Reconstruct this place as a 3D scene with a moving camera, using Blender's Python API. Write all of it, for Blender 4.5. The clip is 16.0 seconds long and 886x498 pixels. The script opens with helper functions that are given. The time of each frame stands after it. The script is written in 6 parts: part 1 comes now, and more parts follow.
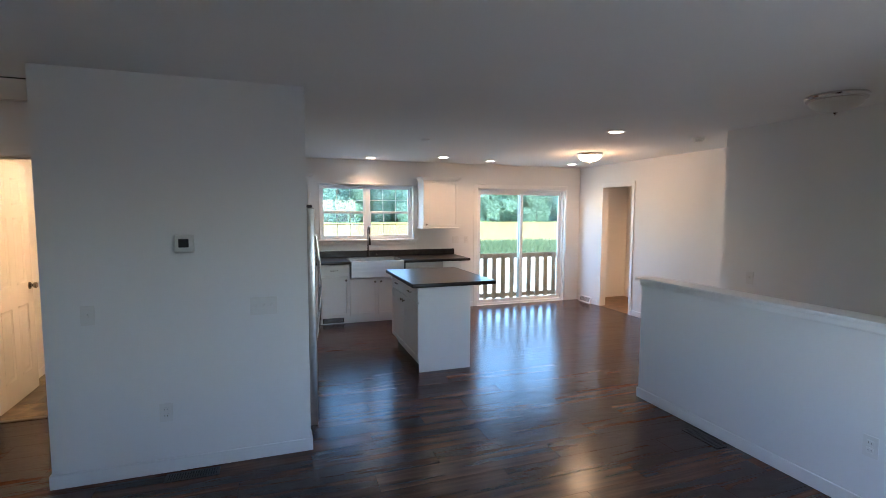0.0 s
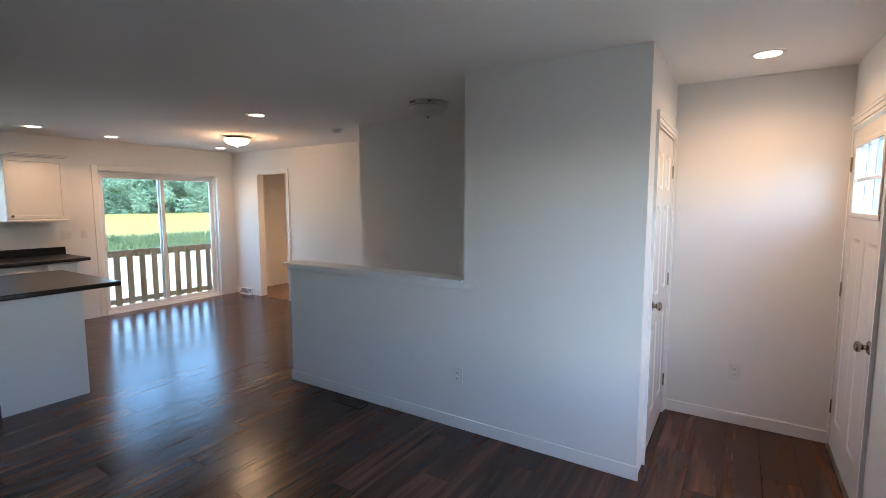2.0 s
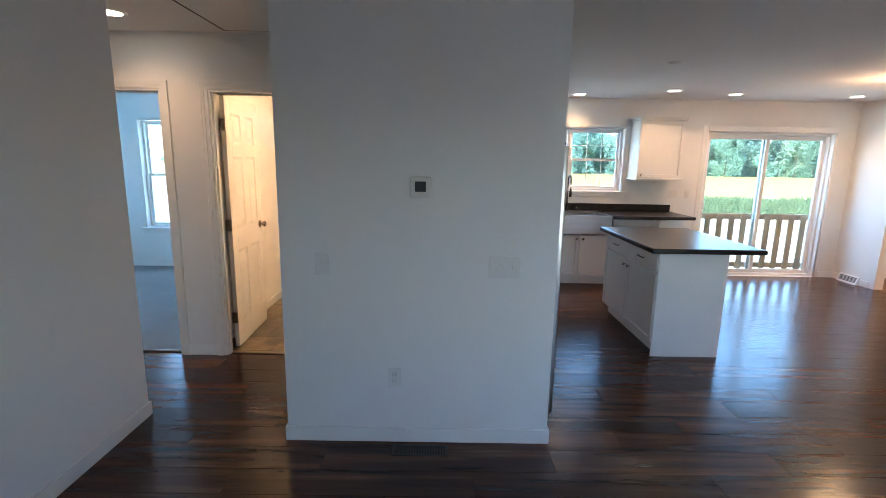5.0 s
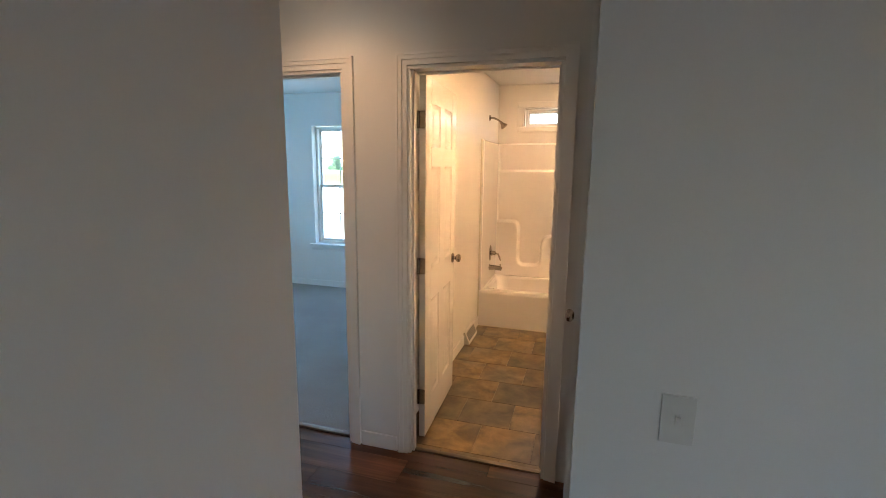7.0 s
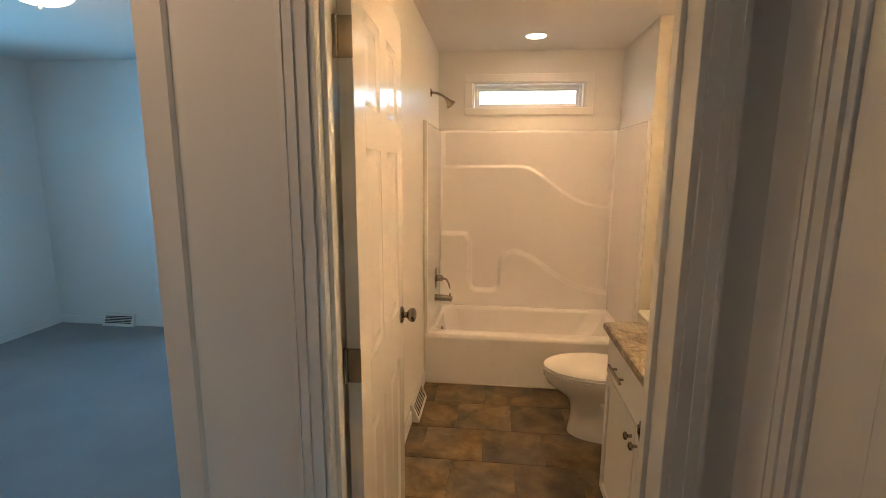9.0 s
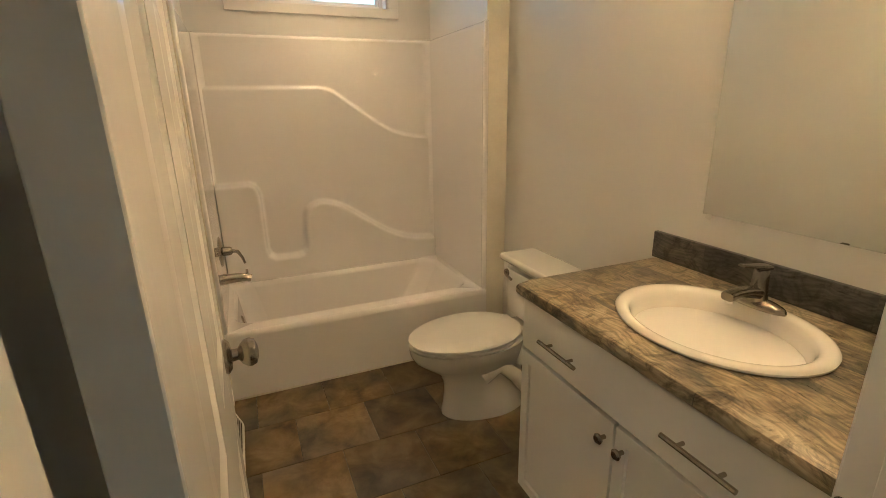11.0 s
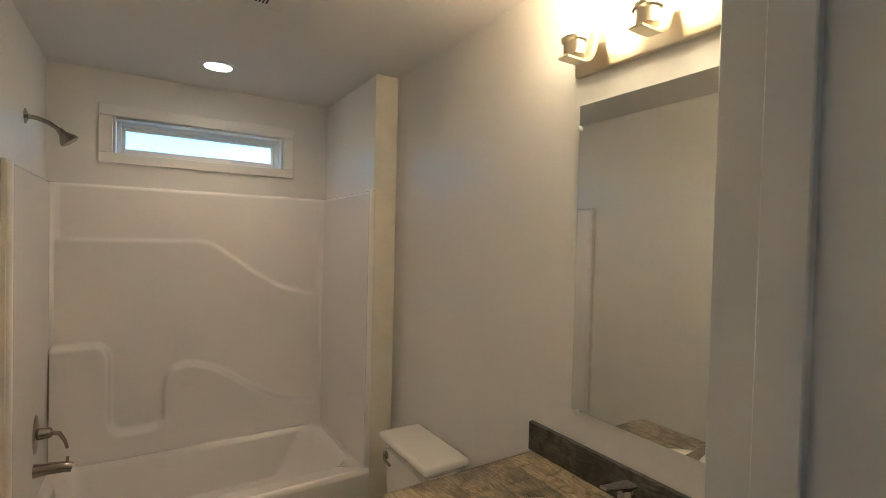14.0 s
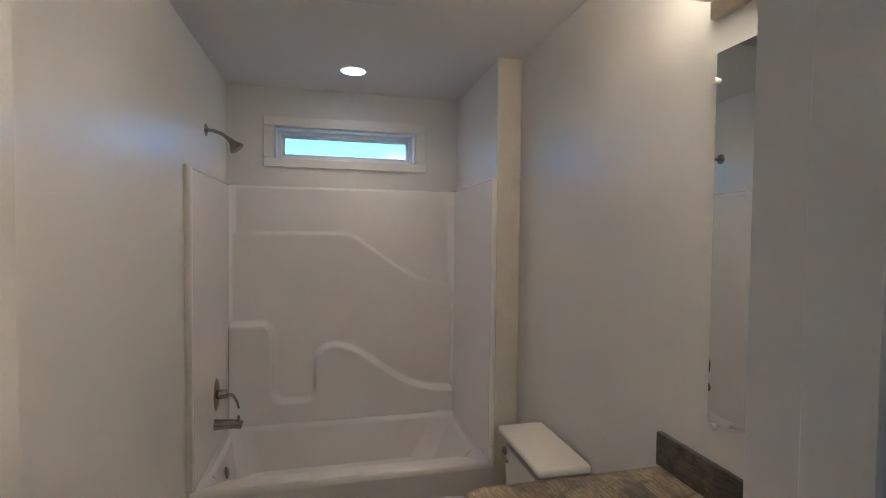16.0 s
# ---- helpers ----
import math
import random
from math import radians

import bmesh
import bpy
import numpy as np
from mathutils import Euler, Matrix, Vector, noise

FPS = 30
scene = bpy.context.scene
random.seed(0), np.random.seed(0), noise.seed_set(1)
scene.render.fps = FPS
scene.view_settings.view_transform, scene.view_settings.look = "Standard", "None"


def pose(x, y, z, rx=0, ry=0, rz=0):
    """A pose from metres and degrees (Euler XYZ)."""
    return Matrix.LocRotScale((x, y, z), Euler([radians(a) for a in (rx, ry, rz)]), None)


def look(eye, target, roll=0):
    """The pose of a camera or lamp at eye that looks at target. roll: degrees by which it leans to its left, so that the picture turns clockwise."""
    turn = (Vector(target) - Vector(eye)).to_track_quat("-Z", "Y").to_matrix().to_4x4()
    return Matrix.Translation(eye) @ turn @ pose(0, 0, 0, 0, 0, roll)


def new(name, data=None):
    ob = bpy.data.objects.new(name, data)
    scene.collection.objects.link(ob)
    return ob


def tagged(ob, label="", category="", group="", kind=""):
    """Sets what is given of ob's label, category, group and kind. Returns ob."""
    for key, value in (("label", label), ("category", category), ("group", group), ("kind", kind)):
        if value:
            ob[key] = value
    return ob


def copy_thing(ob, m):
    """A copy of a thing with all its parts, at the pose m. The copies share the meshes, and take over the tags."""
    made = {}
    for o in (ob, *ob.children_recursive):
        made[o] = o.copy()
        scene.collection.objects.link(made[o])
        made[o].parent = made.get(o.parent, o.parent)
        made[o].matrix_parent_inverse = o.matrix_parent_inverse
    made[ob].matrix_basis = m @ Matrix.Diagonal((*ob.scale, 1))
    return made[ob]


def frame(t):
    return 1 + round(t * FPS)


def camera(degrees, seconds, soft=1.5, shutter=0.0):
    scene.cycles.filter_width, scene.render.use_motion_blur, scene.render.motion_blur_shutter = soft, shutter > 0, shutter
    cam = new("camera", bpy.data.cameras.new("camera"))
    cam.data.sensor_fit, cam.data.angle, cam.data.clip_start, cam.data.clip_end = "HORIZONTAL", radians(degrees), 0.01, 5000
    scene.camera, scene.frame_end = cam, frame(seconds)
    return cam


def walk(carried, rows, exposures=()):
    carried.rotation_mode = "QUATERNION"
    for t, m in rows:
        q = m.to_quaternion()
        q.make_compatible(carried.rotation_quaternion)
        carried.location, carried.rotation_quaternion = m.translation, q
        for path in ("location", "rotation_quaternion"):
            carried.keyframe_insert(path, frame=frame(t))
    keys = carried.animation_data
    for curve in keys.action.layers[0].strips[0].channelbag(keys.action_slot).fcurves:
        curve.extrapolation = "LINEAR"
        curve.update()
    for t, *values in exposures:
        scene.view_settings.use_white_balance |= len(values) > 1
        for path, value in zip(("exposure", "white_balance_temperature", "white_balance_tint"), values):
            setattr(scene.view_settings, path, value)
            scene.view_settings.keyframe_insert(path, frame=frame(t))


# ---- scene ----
cam = camera(86.8, 16.0, soft=0.7)
PATH = [
    (0, (0.984, -0.312, 1.638), (1.634, 1.572, 1.478), 0.2),
    (0.5, (1.017, -0.328, 1.622), (1.866, 1.475, 1.453), -0.2),
    (1, (1.064, -0.348, 1.633), (2.25, 1.254, 1.462), 0.0),
    (1.5, (1.148, -0.37, 1.613), (2.67, 0.916, 1.448), 0.4),
    (2, (1.203, -0.38, 1.598), (2.886, 0.682, 1.398), 0.0),
    (2.5, (1.164, -0.327, 1.59), (2.762, 0.85, 1.344), 0.3),
    (3, (1.071, -0.276, 1.583), (2.418, 1.17, 1.276), 0.6),
    (3.5, (0.982, -0.186, 1.589), (1.98, 1.512, 1.239), 1.4),
    (4, (0.844, -0.022, 1.581), (1.561, 1.808, 1.213), 2.0),
    (4.5, (0.688, 0.184, 1.586), (1.1, 2.105, 1.208), 1.4),
    (5, (0.528, 0.502, 1.571), (0.536, 2.467, 1.2), 1.0),
    (5.2, (0.452, 0.633, 1.58), (0.297, 2.594, 1.218), 0.8),
    (7.3, (-0.441, 2.018, 1.575), (-1.012, 3.902, 1.225), 0.6),
    (7.5, (-0.509, 2.135, 1.574), (-1.036, 4.031, 1.22), 0.6),
    (8, (-0.64, 2.491, 1.564), (-1.04, 4.419, 1.209), 0.1),
    (8.2, (-0.691, 2.637, 1.555), (-1.053, 4.574, 1.214), 0.1),
    (10.3, (-1.0, 3.757, 1.497), (-0.661, 5.688, 1.099), 0.6),
    (10.5, (-1.047, 3.845, 1.489), (-0.565, 5.737, 1.053), 0.6),
    (11, (-1.092, 3.96, 1.407), (-0.354, 5.725, 0.826), -1.0),
    (11.5, (-1.092, 3.94, 1.34), (-0.23, 5.579, 0.584), -1.5),
    (12, (-1.093, 3.958, 1.334), (-0.135, 5.505, 0.505), -1.2),
    (12.5, (-1.084, 3.975, 1.372), (-0.013, 5.478, 0.601), -0.8),
    (13, (-1.021, 4.009, 1.423), (0.156, 5.518, 0.841), -0.1),
    (13.5, (-0.9, 4.036, 1.502), (0.279, 5.624, 1.206), 0.5),
    (14, (-0.853, 4.001, 1.576), (0.213, 5.693, 1.536), 1.4),
    (14.5, (-0.87, 3.961, 1.591), (0.104, 5.706, 1.67), 2.0),
    (15, (-0.842, 3.959, 1.583), (0.045, 5.748, 1.694), 1.8),
    (15.5, (-0.745, 3.995, 1.559), (-0.043, 5.867, 1.629), 1.0),
    (16, (-0.674, 4.008, 1.533), (-0.209, 5.953, 1.472), 0.6),
]
walk(cam, [(t, look(eye, target, roll)) for t, eye, target, roll in PATH],
     exposures=[(0.0, 3.7, 6100, 11), (1.0, 3.55, 5950, 10), (1.5, 3.35, 6200, 11), (2.0, 3.4, 6400, 11), (3.0, 3.66, 6400, 11), (4.0, 3.9, 6450, 11), (5.2, 3.92, 6200, 10), (7.3, 3.65, 7050, 12), (8.2, 3.53, 7000, 11), (10.3, 2.96, 5850, -4), (11.0, 3.0, 5760, -7), (11.5, 3.26, 5700, -10), (12.0, 3.46, 5600, -12), (12.5, 3.41, 5550, -13), (13.0, 3.06, 5500, -13), (13.5, 2.67, 5150, -10), (14.2, 2.48, 4700, -3), (15.0, 2.25, 4350, -1), (16.0, 2.33, 4250, 0)])

# ---------- world, sun, daylight ----------
SUN_EL, SUN_AZ = 52.0, 238.0
world = bpy.data.worlds.new("sky_world")
scene.world = world
world.use_nodes = True
wn = world.node_tree
sky = wn.nodes.new("ShaderNodeTexSky")
sky.sky_type = 'NISHITA'
sky.sun_disc = False
sky.sun_elevation = radians(SUN_EL)
sky.sun_rotation = radians(SUN_AZ)
sky.dust_density = 0.6
sky.ozone_density = 2.5
wn.links.new(sky.outputs[0], wn.nodes["Background"].inputs[0])
wn.nodes["Background"].inputs[1].default_value = 0.15


def lamp(name, kind, m, energy, color, **props):
    d = bpy.data.lights.new(name, kind)
    d.energy, d.color = energy, color
    if kind == 'AREA':
        d.shape = props.get("shape", 'RECTANGLE')
        d.size = props.get("size", 1.0)
        d.size_y = props.get("size_y", 1.0)
    if kind == 'SPOT':
        d.spot_size = radians(props.get("cone", 120))
        d.spot_blend = props.get("blend", 0.7)
        d.shadow_soft_size = props.get("radius", 0.05)
    if kind == 'POINT':
        d.shadow_soft_size = props.get("radius", 0.04)
    if kind == 'SUN':
        d.angle = radians(props.get("angle", 10))
    ob = new(name, d)
    ob.matrix_world = m
    return ob


sd = Vector((math.sin(radians(SUN_AZ)) * math.cos(radians(SUN_EL)), math.cos(radians(SUN_AZ)) * math.cos(radians(SUN_EL)),
             math.sin(radians(SUN_EL))))
lamp("sun", 'SUN', look(sd * 100, (0, 0, 0)), 3.0, (1.0, 0.95, 0.88), angle=12)
DAY = (0.55, 0.77, 1.0)
WARM = (1.0, 0.57, 0.29)
# sky light through the front windows of the living room
lamp("front_window_daylight", 'AREA', look((2.8, -4.0, 2.95), (2.8, 0.0, 2.3)), 3.4, DAY, size=6.0, size_y=2.2)
# added blue area lamp outside an assumed side window, to tint the bedroom
lamp("bedroom_blue_fill", 'AREA', look((-5.35, 5.6, 1.5), (-3.0, 5.6, 1.0)), 4.5, (0.09, 0.55, 1.0), size=0.6, size_y=0.7)
DOWNLIGHTS = [(2.28, 6.79, 4.95, 128), (3.28, 6.35, 4.95, 128), (4.14, 6.56, 4.95, 128), (5.66, 6.56, 4.65, 128), (4.18, 3.64, 3.0, 128),
              (4.54, -0.47, 5.0, 160), (-1.55, 3.635, 2.17, 150), (-0.556, 6.69, 3.0, 160), (6.8, 5.2, 15.0, 150)]

# ---------- materials ----------


def material(name, color, rough=0.5, metal=0.0, var=0.06, scale=6.0, fine=120.0, bump=0.02, bump_d=0.002, spec=0.5, coat=0.0,
             stretch=(1, 1, 1), dark=None, rand=0.0):
    """Principled paint with a broad and a fine variation of colour and a fine relief."""
    mt = bpy.data.materials.new(name)
    mt.use_nodes = True
    nt = mt.node_tree
    b = nt.nodes["Principled BSDF"]
    b.inputs["Roughness"].default_value = rough
    b.inputs["Metallic"].default_value = metal
    b.inputs["Specular IOR Level"].default_value = spec
    b.inputs["Coat Weight"].default_value = coat
    tc = nt.nodes.new("ShaderNodeTexCoord")
    mp = nt.nodes.new("ShaderNodeMapping")
    mp.inputs["Scale"].default_value = stretch
    nt.links.new(tc.outputs["Object"], mp.inputs[0])
    n1 = nt.nodes.new("ShaderNodeTexNoise")
    n1.inputs["Scale"].default_value = scale
    n1.inputs["Detail"].default_value = 4
    nt.links.new(mp.outputs[0], n1.inputs["Vector"])
    n2 = nt.nodes.new("ShaderNodeTexNoise")
    n2.inputs["Scale"].default_value = fine
    n2.inputs["Detail"].default_value = 3
    nt.links.new(mp.outputs[0], n2.inputs["Vector"])
    ramp = nt.nodes.new("ShaderNodeMix")
    ramp.data_type = 'RGBA'
    lo = dark or tuple(c * (1 - 2.2 * var) for c in color)
    hi = color if dark else tuple(min(1, c * (1 + var)) for c in color)
    ramp.inputs["A"].default_value = (*lo, 1)
    ramp.inputs["B"].default_value = (*hi, 1)
    add = nt.nodes.new("ShaderNodeMath")
    add.operation = 'MULTIPLY_ADD'
    nt.links.new(n2.outputs[0], add.inputs[0])
    add.inputs[1].default_value = 0.35
    nt.links.new(n1.outputs[0], add.inputs[2])
    last = add
    if rand:
        oi = nt.nodes.new("ShaderNodeObjectInfo")
        r = nt.nodes.new("ShaderNodeMath")
        r.operation = 'MULTIPLY_ADD'
        nt.links.new(oi.outputs["Random"], r.inputs[0])
        r.inputs[1].default_value = rand
        nt.links.new(add.outputs[0], r.inputs[2])
        last = r
    mr = nt.nodes.new("ShaderNodeMapRange")
    mr.inputs[1].default_value = 0.35 + 0.1
    mr.inputs[2].default_value = 0.95 + rand
    nt.links.new(last.outputs[0], mr.inputs[0])
    nt.links.new(mr.outputs[0], ramp.inputs["Factor"])
    nt.links.new(ramp.outputs["Result"], b.inputs["Base Color"])
    bp = nt.nodes.new("ShaderNodeBump")
    bp.inputs["Strength"].default_value = bump
    bp.inputs["Distance"].default_value = bump_d
    nt.links.new(n2.outputs[0], bp.inputs["Height"])
    nt.links.new(bp.outputs[0], b.inputs["Normal"])
    return mt


def glow(name, color, strength):
    mt = bpy.data.materials.new(name)
    mt.use_nodes = True
    nt = mt.node_tree
    b = nt.nodes["Principled BSDF"]
    b.inputs["Base Color"].default_value = (0.8, 0.8, 0.8, 1)
    b.inputs["Emission Color"].default_value = (*color, 1)
    b.inputs["Emission Strength"].default_value = strength
    return mt


def pane_glass(name, tint=(0.84, 0.95, 0.98), gloss=0.06):
    mt = bpy.data.materials.new(name)
    mt.use_nodes = True
    nt = mt.node_tree
    nt.nodes.remove(nt.nodes["Principled BSDF"])
    tr = nt.nodes.new("ShaderNodeBsdfTransparent")
    tr.inputs[0].default_value = (*tint, 1)
    gl = nt.nodes.new("ShaderNodeBsdfGlossy")
    gl.inputs["Roughness"].default_value = 0.01
    mx = nt.nodes.new("ShaderNodeMixShader")
    mx.inputs[0].default_value = gloss
    nt.links.new(tr.outputs[0], mx.inputs[1])
    nt.links.new(gl.outputs[0], mx.inputs[2])
    nt.links.new(mx.outputs[0], nt.nodes["Material Output"].inputs[0])
    return mt


M = {}
M["wall"] = material("wall_paint", (0.78, 0.775, 0.76), 0.75, var=0.012, scale=1.2, fine=260, bump=0.05, bump_d=0.001, spec=0.25)
M["bath_wall"] = material("bathroom_satin_paint", (0.78, 0.77, 0.745), 0.36, var=0.012, scale=1.2, fine=260, bump=0.05, bump_d=0.001, spec=0.45)
M["ceil"] = material("ceiling_paint", (0.80, 0.79, 0.775), 0.95, var=0.012, scale=1.0, fine=180, bump=0.08, bump_d=0.0015, spec=0.1)
M["trim"] = material("trim_paint", (0.80, 0.795, 0.78), 0.38, var=0.015, scale=3, fine=90, bump=0.02, bump_d=0.001)
M["door"] = material("door_paint", (0.80, 0.79, 0.77), 0.18, var=0.012, scale=3, fine=70, bump=0.05, bump_d=0.001, stretch=(1, 1, 0.1))
M["cab"] = material("cabinet_paint", (0.79, 0.785, 0.77), 0.4, var=0.012, scale=2, fine=70, bump=0.02, bump_d=0.001)
M["counter"] = material("black_laminate", (0.022, 0.018, 0.016), 0.30, var=0.3, scale=14, fine=260, bump=0.06, bump_d=0.0008, spec=0.3)
M["steel"] = material("brushed_steel", (0.50, 0.49, 0.475), 0.30, metal=1.0, var=0.05, scale=2, fine=60, bump=0.05, bump_d=0.0006, stretch=(1, 1, 14))
M["nickel"] = material("brushed_nickel", (0.36, 0.32, 0.275), 0.26, metal=1.0, var=0.06, scale=20, fine=200, bump=0.03, bump_d=0.0005)
M["satin"] = material("satin_warm_nickel", (0.66, 0.59, 0.46), 0.30, metal=1.0, var=0.05, scale=12, fine=160, bump=0.03, bump_d=0.0004)
M["chrome"] = material("chrome", (0.72, 0.70, 0.68), 0.12, metal=1.0, var=0.04, scale=20, fine=200, bump=0.01, bump_d=0.0003)
M["aged"] = material("aged_nickel", (0.17, 0.145, 0.12), 0.38, metal=1.0, var=0.2, scale=40, fine=300, bump=0.05, bump_d=0.0005)
M["bronze"] = material("dark_bronze", (0.05, 0.042, 0.038), 0.3, metal=0.8, var=0.15, scale=20, fine=200, bump=0.02, bump_d=0.0005)
M["black"] = material("black_plastic", (0.022, 0.021, 0.021), 0.42, var=0.1, scale=10, fine=200, bump=0.03, bump_d=0.0005)
M["plate"] = material("white_plastic", (0.72, 0.71, 0.68), 0.35, var=0.01, scale=10, fine=200, bump=0.01, bump_d=0.0004)
M["fibre"] = material("glossy_fibreglass", (0.85, 0.83, 0.825), 0.08, var=0.01, scale=2, fine=24, bump=0.008, bump_d=0.002, coat=0.5)
M["porcelain"] = material("porcelain", (0.82, 0.80, 0.76), 0.08, var=0.008, scale=3, fine=60, bump=0.004, bump_d=0.001, coat=0.5)
M["carpet"] = material("grey_carpet", (0.33, 0.335, 0.34), 0.98, var=0.05, scale=2.2, fine=420, bump=0.9, bump_d=0.006, spec=0.05)
M["frosted"] = glow("lit_lamp_glass", (1.0, 0.80, 0.56), 0.7)
M["lens"] = glow("lit_downlight_lens", (1.0, 0.86, 0.70), 2.0)
M["shade"] = glow("lit_vanity_shade", (1.0, 0.66, 0.34), 2.7)
M["offglass"] = material("unlit_frosted_glass", (0.62, 0.60, 0.57), 0.35, var=0.02, scale=6, fine=60, bump=0.02)
M["glass"] = pane_glass("window_glass")
M["vinyl"] = material("white_vinyl", (0.82, 0.83, 0.83), 0.3, var=0.01, scale=3, fine=120, bump=0.02, bump_d=0.0006)
M["lumber"] = material("raw_lumber", (0.60, 0.41, 0.27), 0.8, var=0.18, scale=5, fine=60, bump=0.2, bump_d=0.002, stretch=(3, 3, 0.6), rand=0.2)
M["vent"] = material("brown_vent_metal", (0.040, 0.030, 0.025), 0.45, metal=0.3, var=0.1, scale=10, fine=90, bump=0.03)
# near-black colour stands in for the shade inside holes, slots and recesses
M["gap"] = material("dark_recess", (0.012, 0.011, 0.010), 0.9, var=0.1, scale=10, fine=90, bump=0.0)
M["threshold"] = material("metal_strip", (0.20, 0.17, 0.14), 0.35, metal=0.8, var=0.1, scale=10, fine=90, bump=0.03)
M["caulk"] = material("cream_caulk", (0.77, 0.735, 0.65), 0.6, var=0.04, scale=8, fine=90, bump=0.04)
M["hall_vinyl"] = material("tan_vinyl", (0.22, 0.13, 0.075), 0.4, var=0.25, scale=5, fine=60, bump=0.05, stretch=(1, 4, 1))
mirror = bpy.data.materials.new("mirror_silver")
mirror.use_nodes = True
mirror.node_tree.nodes["Principled BSDF"].inputs["Base Color"].default_value = (0.82, 0.84, 0.82, 1)
mirror.node_tree.nodes["Principled BSDF"].inputs["Metallic"].default_value = 1
mirror.node_tree.nodes["Principled BSDF"].inputs["Roughness"].default_value = 0.015
M["mirror"] = mirror


def wood_planks():
    """Dark walnut vinyl planks: streaky grain along x, a tone per plank, satin sheen with worn patches."""
    mt = bpy.data.materials.new("walnut_planks")
    mt.use_nodes = True
    nt = mt.node_tree
    N, L = nt.nodes.new, nt.links.new
    b = nt.nodes["Principled BSDF"]
    geo = N("ShaderNodeNewGeometry")
    oi = N("ShaderNodeObjectInfo")
    off = N("ShaderNodeVectorMath")
    off.operation = 'MULTIPLY_ADD'
    L(oi.outputs["Random"], off.inputs[0])
    off.inputs[1].default_value = (7, 13, 5)
    L(geo.outputs["Position"], off.inputs[2])
    mp = N("ShaderNodeMapping")
    mp.inputs["Scale"].default_value = (0.6, 9, 1)
    L(off.outputs[0], mp.inputs[0])
    n1 = N("ShaderNodeTexNoise")
    n1.inputs["Scale"].default_value = 1.6
    n1.inputs["Detail"].default_value = 3
    n1.inputs["Distortion"].default_value = 0.0
    L(mp.outputs[0], n1.inputs["Vector"])
    mp2 = N("ShaderNodeMapping")
    mp2.inputs["Scale"].default_value = (4, 90, 1)
    L(off.outputs[0], mp2.inputs[0])
    n2 = N("ShaderNodeTexNoise")
    n2.inputs["Scale"].default_value = 2
    n2.inputs["Detail"].default_value = 4
    L(mp2.outputs[0], n2.inputs["Vector"])
    m1 = N("ShaderNodeMath")
    m1.operation = 'MULTIPLY_ADD'
    L(oi.outputs["Random"], m1.inputs[0])
    m1.inputs[1].default_value = 0.22
    L(n1.outputs[0], m1.inputs[2])
    m2 = N("ShaderNodeMath")
    m2.operation = 'MULTIPLY_ADD'
    L(n2.outputs[0], m2.inputs[0])
    m2.inputs[1].default_value = 0.20
    L(m1.outputs[0], m2.inputs[2])
    cr = N("ShaderNodeValToRGB")
    e = cr.color_ramp.elements
    e[0].position, e[0].color = 0.40, (0.021, 0.0092, 0.0052, 1)
    e[1].position, e[1].color = 1.10, (0.160, 0.070, 0.036, 1)
    k = cr.color_ramp.elements.new(0.72)
    k.color = (0.060, 0.0250, 0.0132, 1)
    L(m2.outputs[0], cr.inputs[0])
    L(cr.outputs[0], b.inputs["Base Color"])
    n3 = N("ShaderNodeTexNoise")
    n3.inputs["Scale"].default_value = 1.7
    n3.inputs["Detail"].default_value = 2
    L(geo.outputs["Position"], n3.inputs["Vector"])
    mr = N("ShaderNodeMapRange")
    mr.inputs[1].default_value, mr.inputs[2].default_value = 0.1, 0.9
    mr.inputs[3].default_value, mr.inputs[4].default_value = 0.15, 0.29
    L(n3.outputs[0], mr.inputs[0])
    L(mr.outputs[0], b.inputs["Roughness"])
    # hand-scraped relief: long shallow waves along the boards under a fine grain
    mp3 = N("ShaderNodeMapping")
    mp3.inputs["Scale"].default_value = (2.2, 7, 1)
    L(off.outputs[0], mp3.inputs[0])
    n4 = N("ShaderNodeTexNoise")
    n4.inputs["Scale"].default_value = 1.5
    n4.inputs["Detail"].default_value = 3
    n4.inputs["Distortion"].default_value = 0.6
    L(mp3.outputs[0], n4.inputs["Vector"])
    wave = N("ShaderNodeBump")
    wave.inputs["Strength"].default_value = 0.5
    wave.inputs["Distance"].default_value = 0.005
    L(n4.outputs[0], wave.inputs["Height"])
    bp = N("ShaderNodeBump")
    bp.inputs["Strength"].default_value = 0.03
    bp.inputs["Distance"].default_value = 0.001
    L(n2.outputs[0], bp.inputs["Height"])
    L(wave.outputs[0], bp.inputs["Normal"])
    L(bp.outputs[0], b.inputs["Normal"])
    b.inputs["Specular IOR Level"].default_value = 0.36
    return mt


